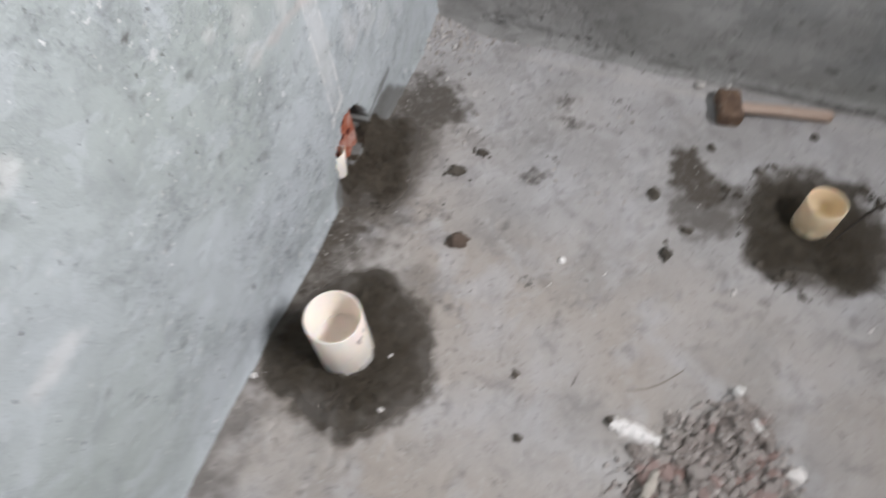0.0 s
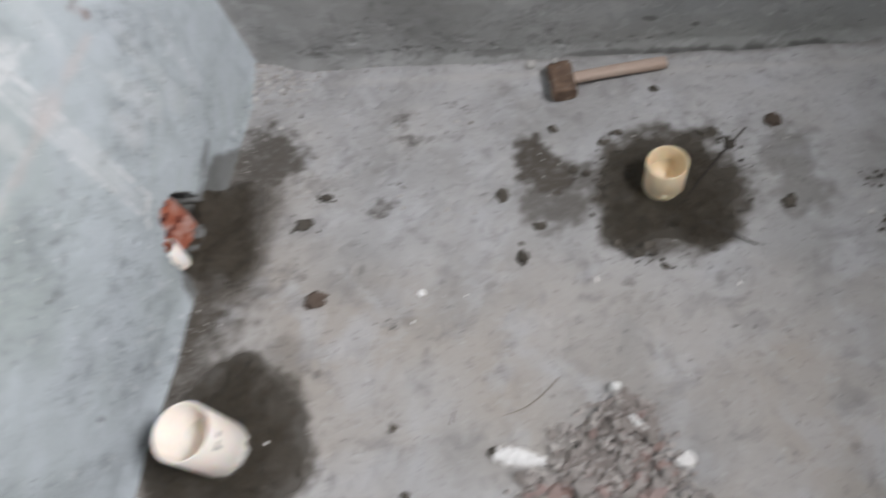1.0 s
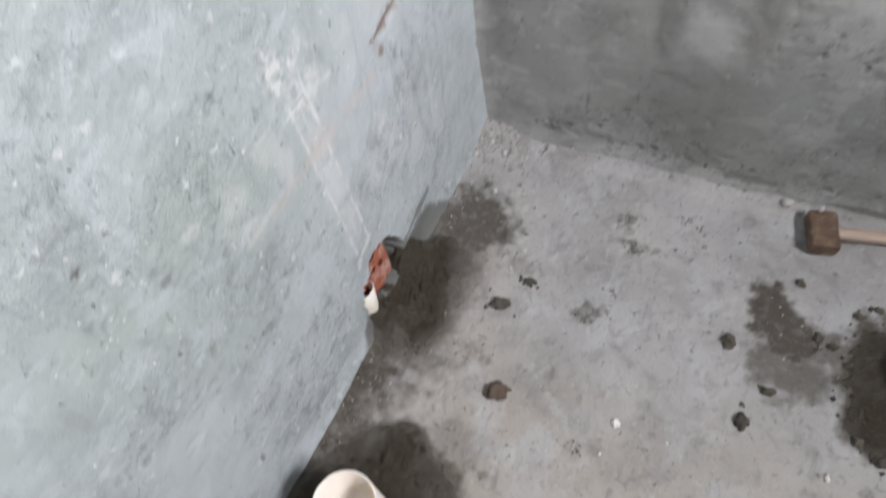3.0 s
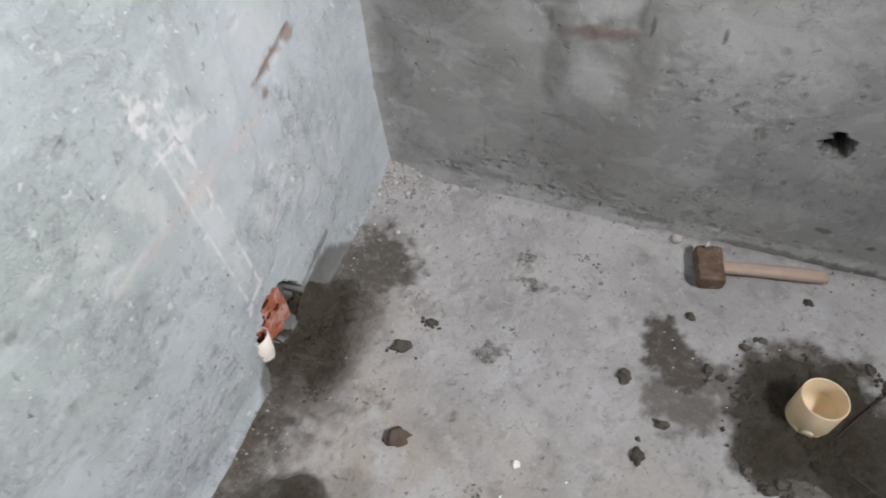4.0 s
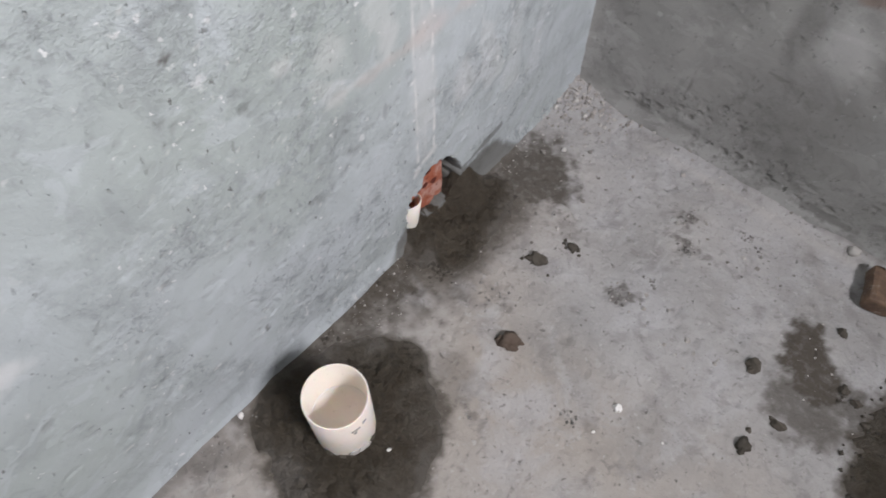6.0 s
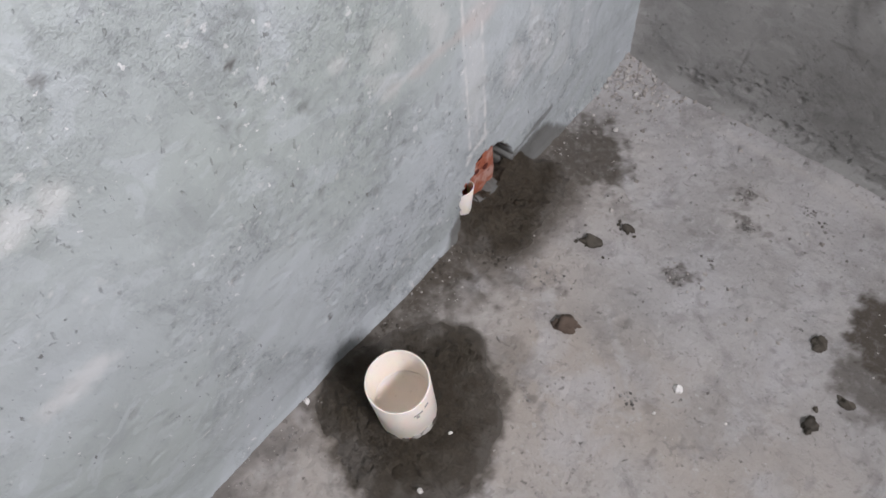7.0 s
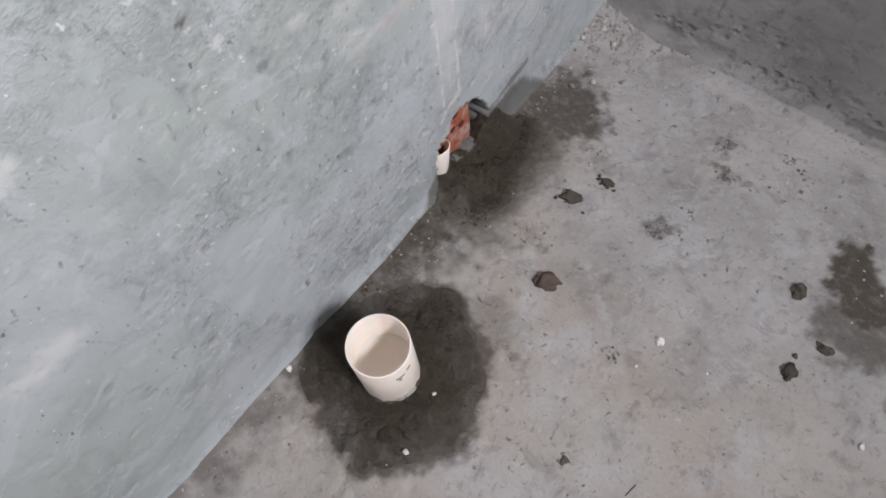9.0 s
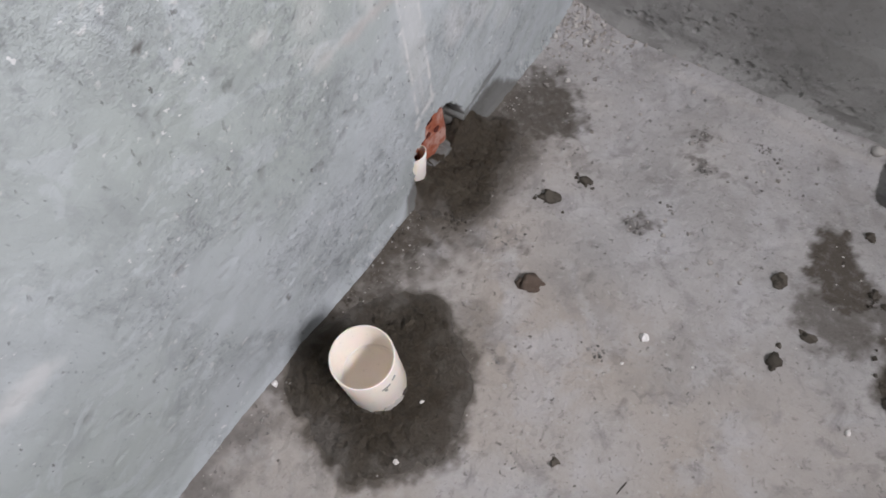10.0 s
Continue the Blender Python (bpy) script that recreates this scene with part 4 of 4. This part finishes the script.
# ---- hammer ----
def hammer():
    thing = new("hammer")
    thing.matrix_world = pose(0.760, -0.084, float(floor_height(0.757, -0.088)) + 0.001, 0, 0, 12)
    head, rings = bmesh.new(), []
    for y, r in ((-0.043, 0.014), (-0.0415, 0.018), (-0.038, 0.0192), (-0.022, 0.0194), (-0.013, 0.0184), (0.013, 0.0184), (0.022, 0.0194), (0.038, 0.0192), (0.0415, 0.018), (0.043, 0.014)):
        ring = []
        for i in range(24):
            a = 2 * math.pi * i / 24
            c, d = math.cos(a), math.sin(a)
            k = r / (abs(c) ** 5 + abs(d) ** 5) ** 0.2
            p = Vector((k * c * 1.45, y, k * d))
            ring.append(head.verts.new(p + 0.0011 * noise.noise_vector(p * 60) + Vector((0, 0, 0.021))))
        rings.append(ring)
    for a, b in zip(rings, rings[1:]):
        for i in range(24):
            head.faces.new((a[i], a[(i + 1) % 24], b[(i + 1) % 24], b[i]))
    head.faces.new(rings[0][::-1])
    head.faces.new(rings[-1])
    part("head", head, STEEL, thing, "rust-brown steel club head")
    handle, sides, n = bmesh.new(), 18, 14
    rings = []
    for k in range(n + 1):
        t = k / n
        x = -0.012 + 0.240 * t
        w, h = (0.0122 + 0.0012 * t) * (1 if t < 0.99 else 0.95), (0.0098 + 0.0010 * t) * (1 if t < 0.99 else 0.95)
        ring = []
        for i in range(sides):
            c, d = math.cos(2 * math.pi * i / sides), math.sin(2 * math.pi * i / sides)
            square = 1 / (abs(c) ** 3.4 + abs(d) ** 3.4) ** (1 / 3.4)
            ring.append(handle.verts.new((x, w * c * square + 0.002 * math.sin(4 * t), 0.022 - 0.006 * t + h * d * square)))
        rings.append(ring)
    for a, b in zip(rings, rings[1:]):
        for i in range(sides):
            handle.faces.new((a[i], a[(i + 1) % sides], b[(i + 1) % sides], b[i]))
    handle.faces.new(rings[0][::-1])
    handle.faces.new(rings[-1])
    for f in handle.faces:
        f.smooth = True
    part("handle", handle, WOOD, thing, "worn light wooden handle")
    return tagged(thing, "club hammer, rusty head, worn wooden handle, lying by the wall", "hammer")


hammer()


# ---- clods, stones and scraps on the floor ----
def on_floor(name, bm, material, x, y, turn, label, category, group="", sink=0.15, rise=0.0):
    ob = part(name, bm, material)
    height = max(v.co.z for v in ob.data.vertices)
    ob.matrix_world = pose(x, y, float(floor_height(x, y)) - sink * height * 0.5 + rise, 0, 0, turn)
    return tagged(ob, label, category, group)


def clump(seed, sx, sy, sz):
    """A crumbly clod: a few rough lumps grown together."""
    rand, bm = random.Random(seed), bmesh.new()
    for k in range(5):
        one = lump(seed * 3 + k, sx * (0.8 if k == 0 else rand.uniform(0.3, 0.6)), sy * (0.8 if k == 0 else rand.uniform(0.3, 0.6)), sz * (1.1 if k == 0 else rand.uniform(0.5, 0.9)), 0.38, 3, False)
        a = rand.uniform(0, 2 * math.pi)
        d = 0.0 if k == 0 else rand.uniform(0.45, 0.75)
        bmesh.ops.translate(one, verts=one.verts[:], vec=(sx * d * math.cos(a), sy * d * math.sin(a), 0))
        me = bpy.data.meshes.new("clump")
        one.to_mesh(me)
        one.free()
        bm.from_mesh(me)
        bpy.data.meshes.remove(me)
    return bm


CLODS = ((0.279, -0.622, 0.021, 0.023, 0.016, 0, 1), (0.219, -0.444, 0.024, 0.014, 0.010, 15, 0), (0.255, -0.375, 0.014, 0.010, 0.008, 0, 0),
         (0.646, -0.372, 0.014, 0.016, 0.012, 20, 0), (0.696, -0.516, 0.012, 0.017, 0.011, 25, 0), (0.726, -0.445, 0.016, 0.009, 0.009, -5, 0),
         (0.742, -0.202, 0.010, 0.008, 0.009, -20, 0), (0.957, -0.099, 0.009, 0.008, 0.008, 0, 0), (0.691, -0.485, 0.006, 0.005, 0.004, 0, 0),
         (1.186, -0.193, 0.018, 0.014, 0.012, -10, 1), (1.195, -0.387, 0.014, 0.013, 0.010, 0, 0), (1.36, -0.425, 0.016, 0.010, 0.009, 0, 0),
         (1.385, -0.442, 0.018, 0.012, 0.010, 30, 0), (1.362, -0.452, 0.015, 0.008, 0.007, 0, 0), (1.494, -0.372, 0.014, 0.009, 0.009, 40, 0),
         (1.522, -0.38, 0.013, 0.011, 0.009, 0, 0), (1.50, -0.405, 0.018, 0.014, 0.010, 60, 0), (1.525, -0.43, 0.018, 0.011, 0.008, 0, 0),
         (1.505, -0.44, 0.010, 0.010, 0.007, 0, 0), (0.872, -0.483, 0.009, 0.009, 0.008, 0, 0), (0.911, -0.503, 0.014, 0.010, 0.009, 0, 0),
         (0.93, -0.487, 0.012, 0.009, 0.007, 0, 0), (0.963, -0.529, 0.009, 0.006, 0.006, -30, 0), (1.05, -0.49, 0.009, 0.008, 0.006, 0, 0),
         (0.79, -0.31, 0.008, 0.010, 0.007, 30, 0), (0.815, -0.32, 0.010, 0.007, 0.007, 0, 0), (0.845, -0.345, 0.009, 0.007, 0.006, 0, 0),
         (0.519, -0.976, 0.008, 0.007, 0.008, 0, 0), (0.48, -0.865, 0.008, 0.008, 0.005, 0, 0), (0.30, -0.905, 0.007, 0.004, 0.005, 30, 0),
         (0.85, -0.24, 0.012, 0.008, 0.006, 0, 0), (0.88, -0.215, 0.010, 0.007, 0.006, 0, 0), (1.07, -0.215, 0.010, 0.012, 0.006, 30, 0),
         (1.10, -0.25, 0.012, 0.010, 0.006, 0, 0), (1.445, -0.40, 0.008, 0.006, 0.005, 0, 0))
for n, (x, y, sx, sy, sz, turn, red) in enumerate(CLODS):
    on_floor("mortar_clod", clump(40 + n, sx, sy, sz), RED_CLOD if red else CLOD, x, y, turn,
             "brown crumbly mortar clod on the grey floor" if red else "dark damp mortar clod on the grey floor", "clod", "mortar clods on the floor", 0.3)

PEBBLES = ((0.688, -0.022, 0.012, 0.010, 0.010), (0.096, -0.177, 0.006, 0.005, 0.006), (0.077, -0.069, 0.007, 0.006, 0.006), (0.013, -0.094, 0.007, 0.006, 0.007),
           (0.04, -0.05, 0.006, 0.005, 0.006), (1.331, -0.409, 0.007, 0.005, 0.005), (0.746, -0.05, 0.006, 0.005, 0.006))
for n, (x, y, sx, sy, sz) in enumerate(PEBBLES):
    rise = 0.046 if n == 6 else 0.0
    on_floor("pebble", lump(90 + n, sx, sy, sz, 0.3, 2, False), PALE, x, y, 37 * n, "small pale pebble by the wall" if n < 5 else "small pale pebble on the floor",
             "pebble", "pale pebbles", 0.3, rise)


def flake(seed, length, width, thick):
    """A crumbly lengthwise scrap with a ragged outline."""
    bm = bmesh.new()
    n, rows = 16, []
    for k in range(n + 1):
        t = k / n
        half = width / 2 * (0.35 + 0.65 * math.sin(math.pi * min(0.93, 0.07 + t)) ** 0.7) * (1 + 0.6 * noise.noise((t * 11, seed, 0)))
        mid = width * 0.25 * noise.noise((t * 3, seed, 5))
        rows.append([(length * (t - 0.5), mid + half * a, thick * b * (1 + 0.4 * noise.noise((t * 9, a * 3, seed)))) for a, b in
                     ((-1, 0.0), (-0.8, 0.7), (-0.3, 1.0), (0.3, 0.95), (0.8, 0.65), (1, 0.0))])
    made = [[bm.verts.new(p) for p in row] for row in rows]
    for a, b in zip(made, made[1:]):
        for i in range(6):
            bm.faces.new((a[i], a[(i + 1) % 6], b[(i + 1) % 6], b[i]))
    bm.faces.new(made[0][::-1])
    bm.faces.new(made[-1])
    return bm


on_floor("plaster_scrap", flake(1, 0.088, 0.034, 0.012), CHALK, 0.710, -0.898, -4, "crumbly white plaster scrap lying by the rubble", "plaster scrap", "white scraps")
on_floor("plaster_scrap", lump(121, 0.016, 0.013, 0.009, 0.4, 2), CHALK, 0.980, -0.880, 10, "white plaster crumb beside the rubble", "plaster scrap", "white scraps")
on_floor("plaster_scrap", lump(122, 0.009, 0.008, 0.008, 0.3, 2), CHALK, 0.868, -0.768, 0, "small white plaster crumb at the tip of the rubble", "plaster scrap", "white scraps", 0.1, 0.014)
on_floor("plaster_scrap", flake(4, 0.034, 0.011, 0.006), CHALK, 0.903, -0.832, -40, "thin white plaster splinter on the rubble", "plaster scrap", "white scraps", 0.1, 0.034)
on_floor("plaster_scrap", flake(5, 0.052, 0.020, 0.009), SHARD, 0.748, -0.985, 75, "beige plaster shard on the rubble", "plaster scrap", "white scraps", 0.1, 0.030)
on_floor("plaster_scrap", lump(123, 0.008, 0.007, 0.007, 0.35, 2), CHALK, 0.500, -0.598, 0, "tiny white plaster crumb on the open floor", "plaster scrap", "white scraps")
for n, (x, y, s) in enumerate(((0.272, -1.013, 0.0045), (0.248, -0.910, 0.0035), (0.838, -0.561, 0.005), (0.016, -1.03, 0.006), (0.59, -0.60, 0.0025), (0.49, -0.66, 0.003), (1.09, -0.56, 0.003))):
    on_floor("plaster_crumb", lump(130 + n, s * 1.3, s, s, 0.3, 1), CHALK, x, y, 50 * n, "tiny white plaster crumb", "plaster crumb", "white crumbs", 0.1, 0.009 if n < 2 else 0.0)
on_floor("stone", lump(140, 0.010, 0.009, 0.009, 0.2, 2), CLOD, 0.664, -0.893, 0, "dark stone beside the white scrap", "stone")
on_floor("brick_chunk", lump(141, 0.026, 0.034, 0.036, 0.35, 3), DULL_BRICK, 1.022, -0.974, 20, "broken red brick chunk beside the rubble", "brick")


def rod(name, points, radius, material, label, category):
    """A thin round stick through some points, tapered a little."""
    curve = bpy.data.curves.new(name, "CURVE")
    curve.dimensions, curve.bevel_depth, curve.bevel_resolution, curve.use_fill_caps = "3D", radius, 2, True
    line = curve.splines.new("POLY")
    line.points.add(len(points) - 1)
    for k, (p, (x, y, up)) in enumerate(zip(line.points, points)):
        p.co = (x, y, float(floor_height(x, y)) + radius + up, 1)
        p.radius = 1 - 0.35 * k / len(points)
    holder = bpy.data.objects.new(name, curve)
    me = bpy.data.meshes.new_from_object(holder)
    bpy.data.objects.remove(holder)
    me.materials.clear()
    me.materials.append(material)
    return tagged(part(name, me), label, category)


rod("twig", [(1.000, -0.392, 0.004), (1.04, -0.332, 0.005), (1.085, -0.272, 0.006), (1.132, -0.21, 0.002)], 0.0020, TWIG, "thin dark stick leaning beside the cream pipe", "twig")
rod("twig", [(1.024, -0.428, 0.003), (1.07, -0.452, 0.004), (1.127, -0.481, 0.002)], 0.0020, TWIG, "short dark stick pressed into the mortar edge", "twig")
rod("straw", [(0.773 - 0.095 * t, -0.752 - 0.075 * t - 0.014 * math.sin(math.pi * t), 0.0) for t in (0, 0.2, 0.4, 0.6, 0.8, 1)], 0.0011, STRAW, "bent dry straw on the grey floor", "straw")
rod("straw", [(0.589 - 0.004 * t, -0.826 - 0.024 * t, 0.0) for t in (0, 0.5, 1)], 0.0010, TWIG, "short dark straw on the grey floor", "straw")


# ---- rubble ----
def pile_height(x, y):
    b = np.maximum(blob(x, y, 0.855, -1.06, 0.165, 0.25, 0), blob(x, y, 0.875, -0.865, 0.068, 0.098, -12))
    return 0.050 * np.clip(b, 0, 1) ** 0.9, b


rubble = new("rubble_pile")
tagged(rubble, "pile of broken grey and pink mortar rubble on the floor", "rubble")
DUST = lump_material("crushed_mortar", (0.30, 0.265, 0.245), (0.36, 0.325, 0.305), (0.20, 0.17, 0.155))


def rubble_core():
    """The heap of crushed mortar that the stones lie in."""
    xs, ys = np.arange(0.60, 1.08, 0.006), np.arange(-1.36, -0.72, 0.006)
    X, Y = np.meshgrid(xs, ys, indexing="ij")
    up, b = pile_height(X, Y)
    b = b - 0.10 + 0.30 * fbm(X, Y, 30, 3, 401) - 0.5 * np.exp(-(((X - 0.70) / 0.07) ** 2) - ((Y + 0.885) / 0.04) ** 2)
    Z = floor_height(X, Y) + np.where(b > 0, 0.75 * up + 0.002, -0.008) + smooth(0, 0.2, b) * (0.007 * fbm(X, Y, 45, 3, 403) + 0.004 * fbm(X, Y, 110, 2, 405))
    faces = grid_faces(len(xs), len(ys))[((b[:-1, :-1] > -0.1) | (b[1:, 1:] > -0.1)).ravel()]
    used, index = np.unique(faces, return_inverse=True)
    P = np.stack([X, Y, Z], -1).reshape(-1, 3)[used]
    return part("crushed_core", mesh_of("crushed_core", P.tolist(), index.reshape(-1, 4).tolist(), DUST, True), parent=rubble, label="crushed grey-pink mortar")


rubble_core()
STONE_SHAPES = []
for k in range(14):
    pair = []
    for material in (STONE, PINK):
        me = bpy.data.meshes.new("rubble_stone")
        bm = lump(200 + k, 1.0, 0.6 + 0.03 * k, 0.55 + 0.02 * (k % 5), 0.42, 1)
        bm.to_mesh(me)
        bm.free()
        me.materials.append(material)
        pair.append(me)
    STONE_SHAPES.append(pair)
rng = random.Random(5)
placed = 0
while placed < 300:
    x, y = rng.uniform(0.62, 1.06), rng.uniform(-1.30, -0.74)
    up, b = pile_height(x, y)
    if b < rng.uniform(-0.06, 0.18) or abs(x - 0.712) < 0.055 and abs(y + 0.897) < 0.03:
        continue
    pink = rng.random() < (0.45 if (x - 0.93) ** 2 + (y + 0.93) ** 2 < 0.005 else 0.32)
    size = rng.uniform(0.007, 0.014) * (1.55 if rng.random() < 0.28 else 1) * (0.7 if y > -0.82 else 1)
    ob = part("rubble_stone", rng.choice(STONE_SHAPES)[pink], parent=rubble)
    ob.matrix_world = pose(x, y, float(floor_height(x, y)) + float(up) * rng.uniform(0.8, 1.0) + 0.1 * size, rng.uniform(-35, 35), rng.uniform(-35, 35), rng.uniform(0, 360)) @ Matrix.Diagonal((size, size, size, 1))
    placed += 1


def scatter(name, count, pick, label, seed, material, parent=None):
    """Crumbs too many to count, as one mesh; pick gives x, y, height and size of each."""
    rand = random.Random(seed)
    verts, faces = [], []
    shape = [(1, 0, 0), (-1, 0, 0), (0, 1, 0), (0, -1, 0), (0, 0, 1), (0, 0, -1)]
    sides = [(0, 2, 4), (2, 1, 4), (1, 3, 4), (3, 0, 4), (2, 0, 5), (1, 2, 5), (3, 1, 5), (0, 3, 5)]
    while count:
        got = pick(rand)
        if not got:
            continue
        x, y, z, s = got
        turn = Euler((rand.uniform(0, 6), rand.uniform(0, 6), rand.uniform(0, 6))).to_matrix()
        at = len(verts)
        for p in shape:
            q = turn @ Vector(p) * s * rand.uniform(0.55, 1.25)
            verts.append((x + q.x, y + q.y, z + q.z))
        faces += [tuple(at + i for i in f) for f in sides]
        count -= 1
    ob = part(name, mesh_of(name, verts, faces, material, True), parent=parent)
    ob["label"], ob["kind"] = label, "stuff"
    if not parent:
        ob["category"] = "grit"
    return ob


def pile_pick(r):
    x, y = r.uniform(0.58, 1.08), r.uniform(-1.32, -0.72)
    up, b = pile_height(x, y)
    if b < r.uniform(-0.16, 0.1) or abs(x - 0.712) < 0.05 and abs(y + 0.897) < 0.02:
        return None
    return x, y, float(floor_height(x, y)) + float(up) * r.uniform(0.85, 1.0) + 0.003, r.choice((0.003, 0.004, 0.005, 0.007, 0.009))


def corner_pick(r):
    x, y = abs(r.gauss(0, 0.075)), -abs(r.gauss(0, 0.07))
    if r.random() < 0.16:
        x, y = r.uniform(0.05, 1.1) ** 1.2, -abs(r.gauss(0.02, 0.03))
    elif r.random() < 0.2:
        x, y = r.choice((0.40, 0.43, 0.23, 0.40, 0.55, 0.20)) + r.gauss(0, 0.03), r.choice((-0.20, -0.165, -0.38, -0.40, -0.12)) + r.gauss(0, 0.03)
    return x, y, float(floor_height(x, y)), r.choice((0.0015, 0.002, 0.003, 0.004, 0.005, 0.007))


def floor_pick(r):
    x, y = r.uniform(0.02, 1.85), r.uniform(-1.38, -0.02)
    if r.random() < 0.18:
        x, y = abs(r.gauss(0.03, 0.03)), r.uniform(-1.35, -0.1)
    return x, y, float(floor_height(x, y)), r.choice((0.0009, 0.0012, 0.0016, 0.002, 0.003))


def mortar_pick(r):
    a, d = r.uniform(0, 2 * math.pi), r.gauss(0.92, 0.13)
    x, y = 0.98 + 0.155 * d * math.cos(a), -0.35 + 0.165 * d * math.sin(a)
    return x, y, float(floor_height(x, y)) + 0.002, r.choice((0.001, 0.0015, 0.0022, 0.003, 0.005))


scatter("fine_rubble", 1500, pile_pick, "fine broken mortar between the stones", 11, CHIPS, rubble)
scatter("corner_grit", 430, corner_pick, "loose grit heaped in the corner of the walls", 12, GRIT)
scatter("floor_grit", 1500, floor_pick, "fine grit strewn over the cement floor", 13, GRIT)
scatter("mortar_crumbs", 150, mortar_pick, "dark mortar crumbs round the cream pipe", 14, CLOD)


# Broken-out spots of the screed and crumbled clods: middle, half sizes and share of the crumbs.
CHIPPED = ((0.394, -0.160, 0.012, 0.018, 4), (0.434, -0.228, 0.028, 0.009, 5), (0.381, -0.410, 0.020, 0.014, 4), (0.412, -0.340, 0.014, 0.010, 2), (0.199, -0.557, 0.028, 0.016, 3), (0.251, -0.376, 0.012, 0.010, 2),
           (0.511, -0.122, 0.016, 0.010, 2), (0.547, -0.139, 0.014, 0.012, 2), (0.313, -0.774, 0.010, 0.010, 1), (0.443, -0.671, 0.014, 0.012, 2), (0.211, -0.330, 0.024, 0.012, 2), (0.60, -0.20, 0.05, 0.03, 2),
           (0.015, -0.70, 0.010, 0.080, 1), (0.04, -1.10, 0.025, 0.10, 4))
CRUMBLED = ((1.37, -0.440, 0.026, 0.018, 4), (1.51, -0.405, 0.032, 0.034, 5), (0.92, -0.497, 0.030, 0.014, 3), (0.80, -0.325, 0.024, 0.016, 2), (1.35, -0.335, 0.030, 0.018, 2), (0.872, -0.228, 0.020, 0.014, 2), (1.09, -0.23, 0.02, 0.02, 2),
            (0.091, -0.593, 0.030, 0.020, 3), (0.020, -0.68, 0.014, 0.060, 2), (0.03, -0.86, 0.018, 0.06, 2), (0.219, -0.444, 0.030, 0.020, 1), (0.255, -0.375, 0.018, 0.013, 1), (0.012, -0.45, 0.012, 0.04, 2))


def spot_pick(spots, sizes):
    weights = [spot[4] for spot in spots]

    def pick(r):
        cx, cy, rx, ry, _ = r.choices(spots, weights)[0]
        x, y = cx + 0.6 * rx * r.gauss(0, 1), cy + 0.6 * ry * r.gauss(0, 1)
        return max(x, 0.006), y, float(floor_height(x, y)) + 0.0005, r.choice(sizes)
    return pick


scatter("screed_crumbs", 300, spot_pick(CHIPPED, (0.001, 0.0015, 0.002, 0.003, 0.0042)), "grey crumbs lying in broken-out spots of the screed", 15, SCREED_CHIP)
scatter("clod_crumbs", 300, spot_pick(CRUMBLED, (0.0015, 0.002, 0.003, 0.004, 0.0055)), "dark crumbs fallen from the mortar clods", 16, CLOD)
